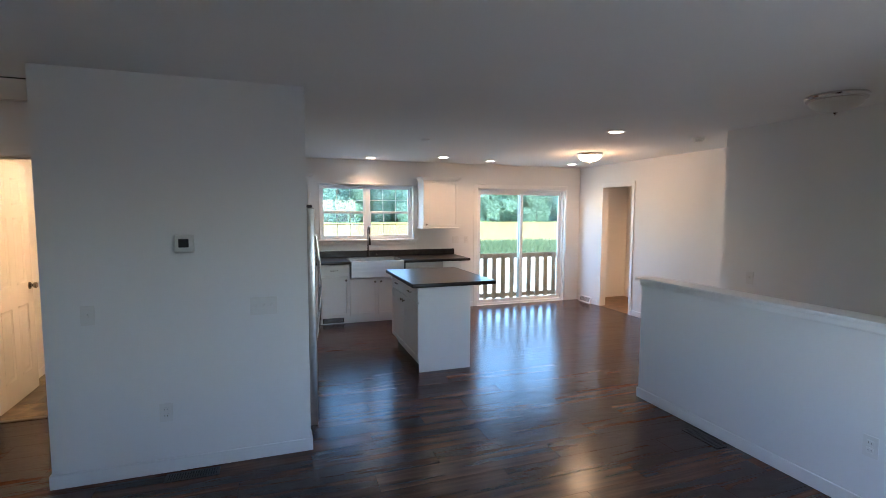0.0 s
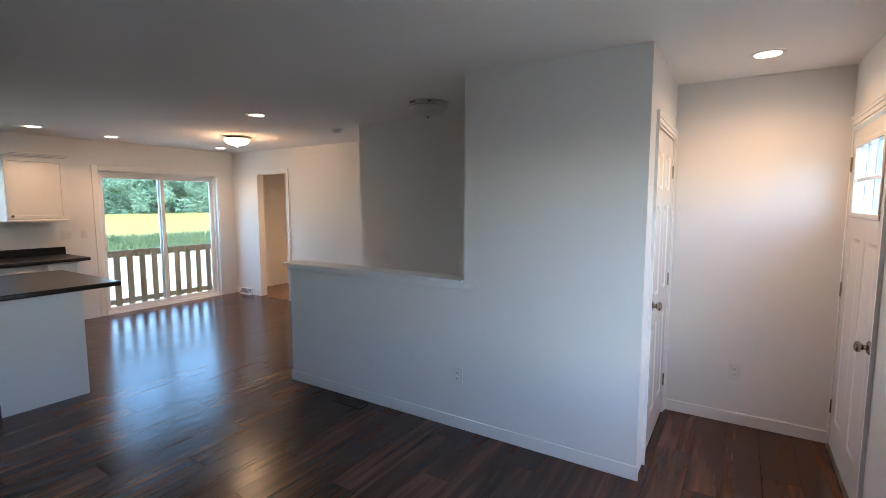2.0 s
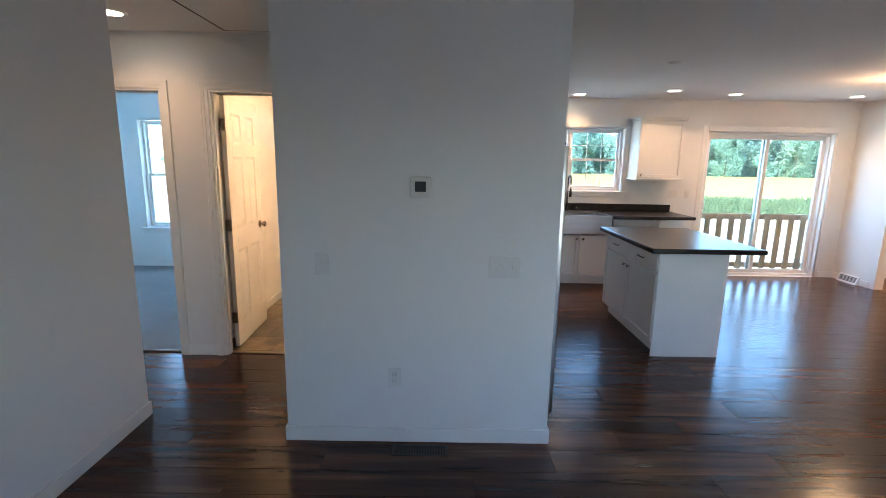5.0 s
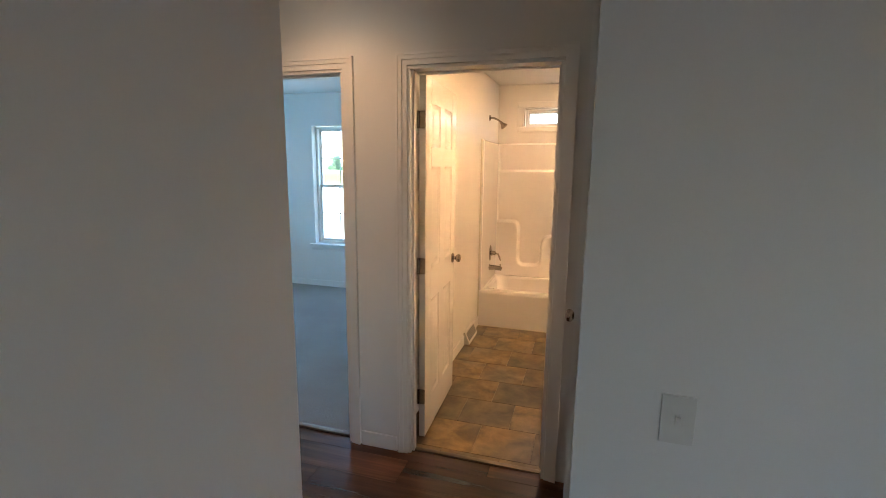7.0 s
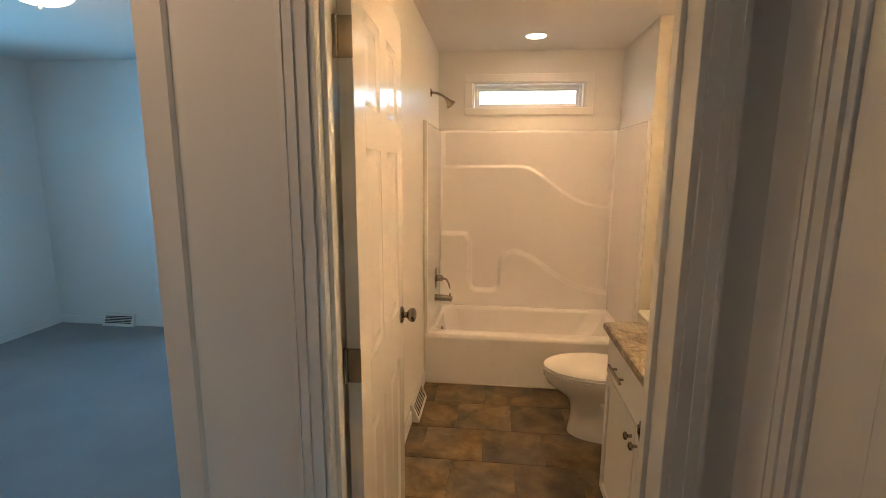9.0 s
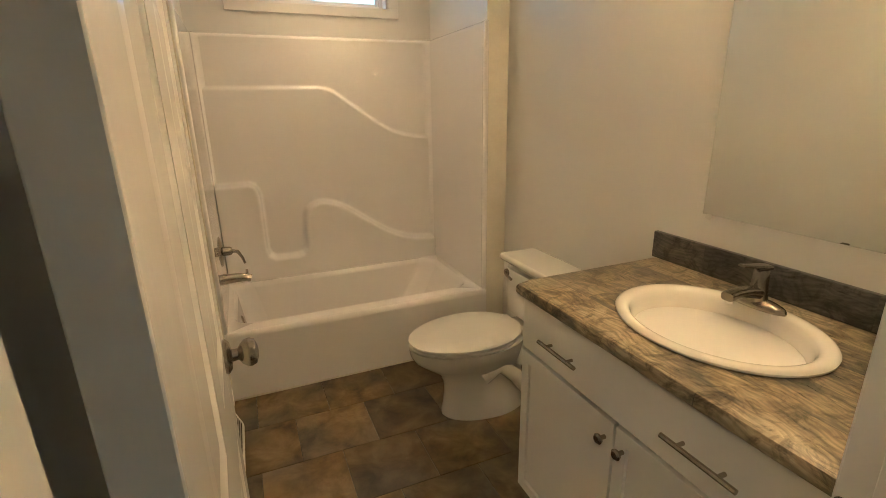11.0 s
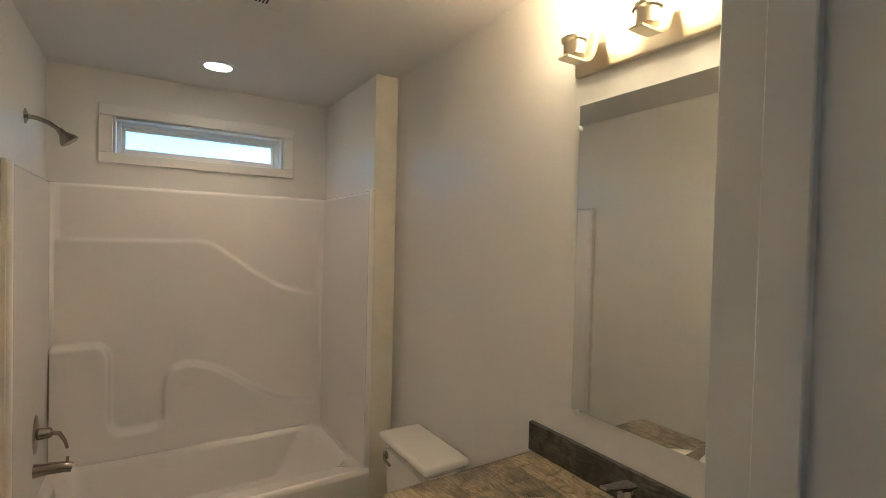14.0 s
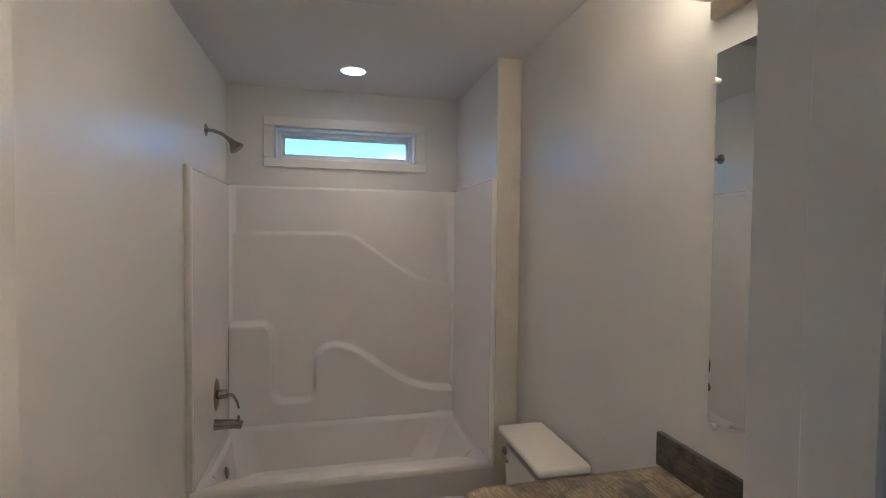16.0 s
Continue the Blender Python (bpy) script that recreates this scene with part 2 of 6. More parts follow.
def slate_tiles():
    """Slate-look vinyl tile: brown, ochre and grey clouds, different on every tile."""
    mt = bpy.data.materials.new("slate_tiles")
    mt.use_nodes = True
    nt = mt.node_tree
    N, L = nt.nodes.new, nt.links.new
    b = nt.nodes["Principled BSDF"]
    geo = N("ShaderNodeNewGeometry")
    oi = N("ShaderNodeObjectInfo")
    off = N("ShaderNodeVectorMath")
    off.operation = 'MULTIPLY_ADD'
    L(oi.outputs["Random"], off.inputs[0])
    off.inputs[1].default_value = (11, 17, 3)
    L(geo.outputs["Position"], off.inputs[2])
    n1 = N("ShaderNodeTexNoise")
    n1.inputs["Scale"].default_value = 7.0
    n1.inputs["Detail"].default_value = 8
    n1.inputs["Roughness"].default_value = 0.6
    n1.inputs["Distortion"].default_value = 0.35
    L(off.outputs[0], n1.inputs["Vector"])
    n2 = N("ShaderNodeTexNoise")
    n2.inputs["Scale"].default_value = 2.4
    n2.inputs["Detail"].default_value = 2
    L(off.outputs[0], n2.inputs["Vector"])
    cr = N("ShaderNodeValToRGB")
    e = cr.color_ramp.elements
    e[0].position, e[0].color = 0.32, (0.060, 0.040, 0.021, 1)
    e[1].position, e[1].color = 0.74, (0.33, 0.245, 0.13, 1)
    k = cr.color_ramp.elements.new(0.48)
    k.color = (0.165, 0.106, 0.043, 1)
    L(n1.outputs[0], cr.inputs[0])
    cg = N("ShaderNodeValToRGB")
    g = cg.color_ramp.elements
    g[0].position, g[0].color = 0.34, (0.062, 0.053, 0.040, 1)
    g[1].position, g[1].color = 0.70, (0.215, 0.172, 0.118, 1)
    L(n1.outputs[0], cg.inputs[0])
    mx = N("ShaderNodeMix")
    mx.data_type = 'RGBA'
    mr = N("ShaderNodeMapRange")
    mr.inputs[1].default_value, mr.inputs[2].default_value = 0.42, 0.62
    L(n2.outputs[0], mr.inputs[0])
    L(mr.outputs[0], mx.inputs["Factor"])
    L(cr.outputs[0], mx.inputs["A"])
    L(cg.outputs[0], mx.inputs["B"])
    tone = N("ShaderNodeMapRange")
    tone.inputs[3].default_value, tone.inputs[4].default_value = 0.60, 1.35
    L(oi.outputs["Random"], tone.inputs[0])
    tn = N("ShaderNodeVectorMath")
    tn.operation = 'MULTIPLY'
    L(mx.outputs["Result"], tn.inputs[0])
    L(tone.outputs[0], tn.inputs[1])
    L(tn.outputs[0], b.inputs["Base Color"])
    b.inputs["Roughness"].default_value = 0.30
    bp = N("ShaderNodeBump")
    bp.inputs["Strength"].default_value = 0.35
    bp.inputs["Distance"].default_value = 0.004
    L(n1.outputs[0], bp.inputs["Height"])
    L(bp.outputs[0], b.inputs["Normal"])
    return mt


def barnwood(name, rows, worn_rows=0.0):
    """Printed barn-wood laminate: sawn boards along y, one tone a row, cut into lengths, with fine wavy grain, dirt and worn pale spots."""
    mt = bpy.data.materials.new(name)
    mt.use_nodes = True
    nt = mt.node_tree
    N, L = nt.nodes.new, nt.links.new
    b = nt.nodes["Principled BSDF"]

    def math_node(op, x, y, z=None):
        n = N("ShaderNodeMath")
        n.operation = op
        for i, v in enumerate((x, y, z)):
            if v is None:
                continue
            if isinstance(v, (int, float)):
                n.inputs[i].default_value = v
            else:
                L(v, n.inputs[i])
        return n.outputs[0]

    def noise_node(vec, scale, detail, rough=0.5, dist=0.0):
        n = N("ShaderNodeTexNoise")
        for key, v in (("Scale", scale), ("Detail", detail), ("Roughness", rough), ("Distortion", dist)):
            n.inputs[key].default_value = v
        L(vec, n.inputs["Vector"])
        return n.outputs[0]

    def ranged(v, a0, a1, b0, b1):
        n = N("ShaderNodeMapRange")
        for i, q in enumerate((a0, a1, b0, b1)):
            n.inputs[i + 1].default_value = q
        L(v, n.inputs[0])
        return n.outputs[0]
    tc = N("ShaderNodeTexCoord")
    sep = N("ShaderNodeSeparateXYZ")
    L(tc.outputs["Object"], sep.inputs[0])
    # across the boards, carried on down the vertical faces
    u = math_node('ADD', sep.outputs["X"], sep.outputs["Z"])
    flat = N("ShaderNodeCombineXYZ")
    L(sep.outputs["Y"], flat.inputs[0])
    L(math_node('ADD', u, 0.05), flat.inputs[1])
    brick = N("ShaderNodeTexBrick")
    brick.offset = 0.41
    for key, v in (("Scale", 1.0), ("Mortar Size", 0.0010), ("Brick Width", 0.47), ("Row Height", 0.1178), ("Bias", 0.0)):
        brick.inputs[key].default_value = v
    brick.inputs["Color1"].default_value = (0, 0, 0, 1)
    brick.inputs["Color2"].default_value = (1, 1, 1, 1)
    brick.inputs["Mortar"].default_value = (0.0, 0.0, 0.0, 1)
    L(flat.outputs[0], brick.inputs["Vector"])
    cell = N("ShaderNodeSeparateColor")
    L(brick.outputs["Color"], cell.inputs[0])
    along = N("ShaderNodeCombineXYZ")
    sway = noise_node(tc.outputs["Object"], 5.0, 3)
    L(math_node('MULTIPLY_ADD', sway, 0.11, math_node('MULTIPLY_ADD', cell.outputs[0], 3.7, u)), along.inputs[0])
    L(math_node('MULTIPLY', sep.outputs["Y"], 0.14), along.inputs[1])
    vec = along.outputs[0]
    patch = N("ShaderNodeCombineXYZ")
    L(math_node('MULTIPLY_ADD', cell.outputs[0], 3.7, u), patch.inputs[0])
    L(math_node('MULTIPLY', sep.outputs["Y"], 0.45), patch.inputs[1])
    broad = noise_node(patch.outputs[0], 11.0, 4, 0.6, 0.8)
    rings = N("ShaderNodeTexWave")
    rings.wave_type = 'BANDS'
    rings.bands_direction = 'X'
    for key, v in (("Scale", 21.0), ("Distortion", 5.0), ("Detail", 2.0), ("Detail Scale", 0.6), ("Detail Roughness", 0.45)):
        rings.inputs[key].default_value = v
    L(vec, rings.inputs["Vector"])
    streak = noise_node(vec, 130.0, 5, 0.6)
    row = N("ShaderNodeValToRGB")
    row.color_ramp.interpolation = 'LINEAR'
    el = row.color_ramp.elements
    el[0].position, el[0].color = 0.0, (*rows[0], 1)
    el[1].position, el[1].color = 1.0, (*rows[-1], 1)
    for i, col in enumerate(rows[1:-1]):
        k = el.new((i + 1) / (len(rows) - 1))
        k.color = (*col, 1)
    # the outer boards are paler than the middle ones
    front = math_node('LESS_THAN', u, 0.657)
    back = math_node('GREATER_THAN', u, 1.01)
    shift = math_node('MULTIPLY_ADD', math_node('ADD', front, back), worn_rows, -0.92)
    tone = math_node('MULTIPLY_ADD', broad, 2.3, math_node('MULTIPLY_ADD', cell.outputs[0], 0.30, shift))
    L(tone, row.inputs[0])
    grain = math_node('MULTIPLY', ranged(rings.outputs["Fac"], 0.0, 0.6, 0.80, 1.04), ranged(streak, 0.36, 0.62, 0.66, 1.14))
    seam = math_node('MULTIPLY_ADD', brick.outputs["Fac"], -0.12, 1.0)
    worn = noise_node(tc.outputs["Object"], 13.0, 5, 0.7, 1.4)
    dirt = ranged(worn, 0.38, 0.52, 0.42, 1.0)
    mul = N("ShaderNodeVectorMath")
    mul.operation = 'MULTIPLY'
    L(row.outputs[0], mul.inputs[0])
    L(math_node('MULTIPLY', math_node('MULTIPLY', grain, seam), dirt), mul.inputs[1])
    L(mul.outputs[0], b.inputs["Base Color"])
    L(ranged(streak, 0.3, 0.7, 0.26, 0.42), b.inputs["Roughness"])
    return mt


M["plank"] = wood_planks()
M["tile"] = slate_tiles()
M["barn"] = barnwood("barnwood_laminate", ((0.085, 0.080, 0.072), (0.155, 0.138, 0.112), (0.35, 0.28, 0.185), (0.46, 0.385, 0.265)), 0.36)
M["barn_grey"] = barnwood("barnwood_grey_laminate", ((0.075, 0.070, 0.064), (0.115, 0.105, 0.092), (0.15, 0.132, 0.108), (0.27, 0.215, 0.15)))

# ---------- mesh helpers ----------


def box(bm, x0, x1, y0, y1, z0, z1, bevel=0.0, seg=2):
    vs = bmesh.ops.create_cube(bm, size=1.0, matrix=Matrix.Translation(((x0 + x1) / 2, (y0 + y1) / 2, (z0 + z1) / 2))
                               @ Matrix.Diagonal((abs(x1 - x0), abs(y1 - y0), abs(z1 - z0), 1)))["verts"]
    if bevel:
        es = list({e for v in vs for e in v.link_edges})
        bmesh.ops.bevel(bm, geom=es, offset=bevel, segments=seg, affect='EDGES', profile=0.5)
    return bm


def cyl(bm, r0, r1, h, m, seg=24):
    bmesh.ops.create_cone(bm, cap_ends=True, segments=seg, radius1=r0, radius2=r1, depth=h, matrix=m @ Matrix.Translation((0, 0, h / 2)))
    return bm


def lathe(bm, prof, m=Matrix.Identity(4), seg=32, sx=1.0, sy=1.0, close=False):
    """Turns the profile of (radius, height) about z."""
    rings = []
    for r, z in prof:
        if r < 1e-6:
            rings.append([bm.verts.new(m @ Vector((0, 0, z)))])
        else:
            rings.append([bm.verts.new(m @ Vector((r * sx * math.cos(2 * math.pi * i / seg), r * sy * math.sin(2 * math.pi * i / seg), z)))
                          for i in range(seg)])
    for a, b in zip(rings, rings[1:]):
        for i in range(seg):
            j = (i + 1) % seg
            if len(a) == 1 and len(b) == 1:
                continue
            if len(a) == 1:
                bm.faces.new((a[0], b[j], b[i]))
            elif len(b) == 1:
                bm.faces.new((a[i], a[j], b[0]))
            else:
                bm.faces.new((a[i], a[j], b[j], b[i]))
    return bm


def tube(bm, pts, r, seg=10, r_end=None):
    """A round bar along the points."""
    pts = [Vector(p) for p in pts]
    rings = []
    for i, p in enumerate(pts):
        d = (pts[min(i + 1, len(pts) - 1)] - pts[max(i - 1, 0)]).normalized()
        q = d.to_track_quat('Z', 'Y')
        rr = r + ((r_end - r) * i / (len(pts) - 1) if r_end is not None else 0)
        rings.append([bm.verts.new(p + q @ Vector((rr * math.cos(2 * math.pi * k / seg), rr * math.sin(2 * math.pi * k / seg), 0)))
                      for k in range(seg)])
    for a, b in zip(rings, rings[1:]):
        for k in range(seg):
            bm.faces.new((a[k], a[(k + 1) % seg], b[(k + 1) % seg], b[k]))
    bm.faces.new(list(reversed(rings[0])))
    bm.faces.new(rings[-1])
    return bm


def extrude_xz(bm, pts, y0, y1, bevel=0.0, seg=4):
    """A solid with the outline pts (x, z), from y0 (front) back to y1."""
    front = [bm.verts.new((x, y0, z)) for x, z in pts]
    back = [bm.verts.new((x, y1, z)) for x, z in pts]
    f = bm.faces.new(front)
    bm.faces.new(list(reversed(back)))
    n = len(pts)
    for i in range(n):
        bm.faces.new((front[i], back[i], back[(i + 1) % n], front[(i + 1) % n]))
    if bevel:
        bmesh.ops.bevel(bm, geom=list(f.edges), offset=bevel, segments=seg, affect='EDGES', profile=0.5)
    return bm


def mesh_of(bm, name, mat, smooth=True):
    bmesh.ops.recalc_face_normals(bm, faces=bm.faces)
    me = bpy.data.meshes.new(name)
    bm.to_mesh(me)
    bm.free()
    me.materials.append(mat)
    if smooth:
        me.shade_smooth()
        me.set_sharp_from_angle(angle=radians(38))
        for p in me.polygons:
            n = len(p.vertices)
            if min((me.vertices[p.vertices[i]].co - me.vertices[p.vertices[i - 1]].co).length for i in range(n)) > 0.05 or n > 24:
                p.use_smooth = False
    return me


def part(name, bm, mat, parent=None, label=""):
    """Links a bmesh as one mesh object, under a thing or a part when one is given."""
    ob = new(name, mesh_of(bm, name, mat))
    ob.parent = parent
    if label:
        tagged(ob, label)
    return ob


def thing(name, m, label, category, group=""):
    """An Empty at the thing's base, to carry its parts."""
    ob = new(name)
    ob.matrix_world = m
    return tagged(ob, label, category, group)


def B(*a, **k):
    return box(bmesh.new(), *a, **k)


def structure(name, bm, mat, label, category):
    return tagged(part(name, bm, mat), label, category, kind="structure")


def wall(name, axis, at0, at1, u0, u1, z0, z1, openings=(), label="smooth white painted drywall wall", category="wall", mat="wall"):
    """A wall along 'x' or 'y' from u0 to u1 between at0 and at1; openings are (u0, u1, z0, z1) and go right through."""
    us = sorted({u0, u1, *(v for o in openings for v in o[:2])})
    bm = bmesh.new()
    for a, b in zip(us, us[1:]):
        zs = [z0]
        for o in sorted(openings, key=lambda q: q[2]):
            if o[0] <= a and b <= o[1]:
                zs += [o[2], o[3]]
        zs.append(z1)
        for c, d in zip(zs[::2], zs[1::2]):
            if d - c > 1e-4:
                if axis == 'x':
                    box(bm, a, b, at0, at1, c, d)
                else:
                    box(bm, at0, at1, a, b, c, d)
    bmesh.ops.remove_doubles(bm, verts=bm.verts, dist=1e-4)
    return structure(name, bm, M[mat], label, category)


C = 2.44
NY = 7.11
# ---------- shell ----------
wall("wall_north", 'x', NY, NY + 0.17, -5.2, 7.8, -0.6, C + 0.3,
     [(-3.66, -2.75, 0.56, 2.06), (-1.02, -0.125, 2.0, 2.20), (1.535, 3.04, 1.18, 2.055), (4.165, 5.93, 0.0, 2.03)])
wall("wall_south", 'x', -1.12, -0.95, -1.40, 7.8, -0.6, C + 0.3, [(1.90, 3.40, 0.62, 2.06), (4.12, 5.045, 0.0, 2.06)])
wall("wall_living_west", 'y', -1.365, -1.252, -0.95, 3.156, 0, C)
wall("wall_hall_south", 'x', 3.043, 3.156, -5.2, -1.365, 0, C)
wall("wall_hall_north", "x", 4.06, 4.145, -5.2, -1.187, 0, C, [(-2.23, -1.533, 0, 2.05)])
wall("wall_bath_south", "x", 4.06, 4.205, -0.447, 0.40, 0, C)
structure("wall_above_bath_door", B(-1.187, -0.447, 4.06, 4.205, 2.05, C), M["wall"], "smooth white painted drywall above the door", "wall")
wall("wall_bath_west", 'y', -1.41, -1.298, 4.146, NY, 0, C, mat="bath_wall")
wall("wall_bath_east", 'y', 0.282, 0.40, 4.205, NY, 0, C, mat="bath_wall")
wall("wall_bath_chase", 'y', 0.160, 0.282, 6.30, NY, 0, C, mat="bath_wall")
# the opening in this unseen wall is added for the bedroom's blue fill
wall("wall_bedroom_west", 'y', -5.2, -5.02, 3.156, NY, -0.6, C + 0.3, [(5.3, 5.9, 1.35, 1.95)])
wall("wall_thermostat", 'x', 2.92, 3.035, -0.32, 1.144, 0, C)
wall("wall_closet_west", 'y', -0.32, -0.215, 3.035, 4.06, 0, C, [(3.262, 3.890, 0, 2.05)])
wall("wall_fridge_back", 'y', 0.36, 0.44, 3.035, 4.06, 0, C)
wall("wall_fridge_side", "x", 4.06, 4.205, 0.40, 1.10, 0, C)
wall("wall_kitchen_east", 'y', 6.215, 6.33, 3.215, NY, 0, C, [(5.72, 6.46, 0, 2.065)])
wall("wall_stair_north", 'x', 3.095, 3.215, 5.168, 7.8, 0, C)
wall("wall_stair_east", 'y', 5.168, 5.28, 0.16, 3.095, 0, C)
wall("wall_stair_south", 'x', 1.075, 1.188, 4.075, 5.168, 0, C)
wall("wall_entry_west", 'y', 3.957, 4.075, 0.045, 1.188, 0, C)
wall("wall_entry_north", 'x', 0.045, 0.16, 4.075, 5.28, 0, C, [(4.205, 5.015, 0, 2.06)])
wall("wall_entry_east", 'y', 5.08, 5.28, -0.95, 0.045, 0, C)
wall("wall_half", 'y', 3.957, 4.075, 1.188, 2.96, 0, 1.030, label="low white half wall guarding the stairwell", category="half wall")
wall("wall_side_room_east", 'y', 7.30, 7.42, 3.215, NY, 0, C)
wall("wall_outer_east", 'y', 7.66, 7.8, -0.95, NY, -0.6, C + 0.3)
structure("ceiling", B(-5.2, 7.8, -1.12, NY + 0.17, C, C + 0.06), M["ceil"], "flat matt white drywall ceiling", "ceiling")
# unseen roof; its eaves reach out to keep sun off the indoor floors
structure("roof", B(-6.2, 8.4, -1.85, NY + 0.7, C + 0.301, C + 0.45), M["trim"], "plain unseen roof deck closing the house, eaves sized to block sun", "roof")
structure("subfloor", B(-5.2, 7.8, -1.12, NY + 0.17, -0.25, -0.008), M["gap"], "dark subfloor below the finish floors", "floor")
structure("floor_bedroom", B(-5.02, -1.41, 4.125, NY, -0.008, 0.010), M["carpet"], "short grey cut-pile bedroom carpet", "carpet")
structure("floor_side_room", B(6.225, 7.30, 3.335, NY, -0.008, 0.003), M["hall_vinyl"], "tan wood-look vinyl floor of the side room", "floor")


def cap():
    th = thing("wall_cap", pose(0, 0, 0), "white moulded wooden cap along the half wall", "wall cap")
    part("board", B(3.915, 4.115, 1.189, 3.005, 1.046, 1.068, 0.005), M["trim"], th)
    part("moulding", B(3.942, 3.956, 1.10, 2.975, 1.002, 1.0455, 0.005), M["trim"], th)
    part("moulding", B(3.957, 4.10, 2.961, 2.975, 1.002, 1.0455, 0.005), M["trim"], th)
    th["kind"] = "structure"


cap()


# ---------- baseboards and casings ----------
def base(axis, at, sign, u0, u1):
    bm = bmesh.new()
    t = 0.012 * sign
    lo, hi = sorted((at, at + t))
    if axis == 'x':
        box(bm, u0, u1, lo, hi, 0.0, 0.086, 0.004, 2)
    else:
        box(bm, lo, hi, u0, u1, 0.0, 0.086, 0.004, 2)
    structure("baseboard", bm, M["trim"], "white painted wooden baseboard along the wall", "baseboard")


for a in [('y', -1.252, 1, -0.95, 3.168), ('x', 3.156, 1, -5.0, -1.24), ('x', 2.92, -1, -0.332, 1.156), ('y', 1.144, 1, 2.92, 3.035),
          ('y', -0.32, -1, 2.92, 3.035), ('x', 4.06, -1, -1.468, -1.252), ('y', 3.957, -1, 0.033, 2.972), ('x', 2.96, 1, 3.957, 4.075),
          ('y', 5.08, -1, -0.95, 0.045), ('x', NY, -1, 3.80, 4.095), ('x', NY, -1, 5.985, 6.215), ('y', 6.215, -1, 6.52, NY), ('y', 6.215, -1, 3.215, 5.66),
          ('x', 3.215, 1, 5.168, 6.215), ('y', 7.30, -1, 3.335, NY), ('y', -1.298, 1, 4.23, 5.70), ('y', -1.298, 1, 6.02, 6.25), ('x', NY, -1, -5.02, -1.41),
          ('y', -5.02, 1, 3.156, NY), ('y', -1.41, -1, 4.21, NY), ('x', -0.95, 1, -1.252, 4.06), ('y', 0.282, -1, 5.20, 6.30), ('y', 5.168, -1, 1.188, 3.215)]:
    base(*a)


def casing(name, axis, at, sign, u0, u1, top, left=True, right=True, w=0.058):
    """Door trim of stepped section round an opening, on the face 'at': two side pieces and a head."""
    th = thing(name, pose(0, 0, 0), "white painted stepped door casing", "door casing")
    th["kind"] = "structure"

    def strip(bm, a, b, c, d, t):
        lo, hi = sorted((at, at + t * sign))
        if axis == 'x':
            box(bm, a, b, lo, hi, c, d)
        else:
            box(bm, lo, hi, a, b, c, d)
    sides = (bmesh.new(), bmesh.new(), bmesh.new())
    for k0, k1, t in ((0.0, 0.45, 0.010), (0.45, 0.8, 0.015), (0.8, 1.0, 0.018)):
        if left:
            strip(sides[0], u0 - w * k1, u0 - w * k0, 0, top + w * k1, t)
        if right:
            strip(sides[1], u1 + w * k0, u1 + w * k1, 0, top + w * k1, t)
        strip(sides[2], u0 - w * k0 * left, u1 + w * k0 * right, top + w * k0, top + w * k1, t)
    for nm, bm in zip(("side_casing", "side_casing", "head_casing"), sides):
        if bm.verts:
            part(nm, bm, M["trim"], th)


def jamb(axis, a0, a1, u0, u1, top, stop=None, hinge_end=None, hinge_stop=None):
    """Lining of an opening through a wall from a0 to a1, with a door stop."""
    bm = bmesh.new()

    def strip(u, v, p, q, c, d):
        if axis == 'x':
            box(bm, u, v, p, q, c, d, 0.0015, 1)
        else:
            box(bm, p, q, u, v, c, d, 0.0015, 1)
    e = 0.003
    strip(u0, u0 + 0.016, a0 - e, (hinge_end or a1) + e, 0, top - 0.016)
    strip(u1 - 0.016, u1, a0 - e, a1 + e, 0, top - 0.016)
    strip(u0, u1, a0 - e, a1 + e, top - 0.016, top - 0.0005)
    if stop is not None:
        strip(u0 + 0.016, u0 + 0.028, hinge_stop or stop, (hinge_stop or stop) + 0.032, 0, top - 0.017)
        strip(u1 - 0.028, u1 - 0.016, stop, stop + 0.032, 0, top - 0.017)
        strip(u0 + 0.028, u1 - 0.028, stop, stop + 0.032, top - 0.028, top - 0.017)
    structure("door_jamb", bm, M["trim"], "white painted wooden door jamb", "door jamb")


casing("door_casing_bath", 'x', 4.06, -1, -1.187, -0.447, 2.05)
casing("door_casing_bath_inner", "x", 4.205, 1, -1.187, -0.447, 2.05, left=False)
jamb('x', 4.06, 4.205, -1.187, -0.447, 2.05, stop=4.137, hinge_end=4.140, hinge_stop=4.082)
casing("door_casing_bedroom", 'x', 4.06, -1, -2.23, -1.533, 2.05)
jamb('x', 4.06, 4.145, -2.23, -1.533, 2.05, stop=4.095)
casing("door_casing_closet", 'y', -0.32, -1, 3.262, 3.890, 2.05)
jamb('y', -0.32, -0.215, 3.262, 3.890, 2.05)
casing("door_casing_side_room", 'y', 6.215, -1, 5.72, 6.46, 2.065, left=True, right=False)
jamb('y', 6.215, 6.33, 5.72, 6.46, 2.065)
casing("door_casing_entry_closet", 'x', 0.045, -1, 4.205, 5.015, 2.06)
jamb('x', 0.045, 0.16, 4.205, 5.015, 2.06)
casing("door_casing_front", 'x', -0.95, 1, 4.12, 5.045, 2.06, right=False)
jamb('x', -1.12, -0.95, 4.12, 5.045, 2.06)


def sill_strip(name, bm, mat, label):
    structure(name, bm, mat, label, "threshold")


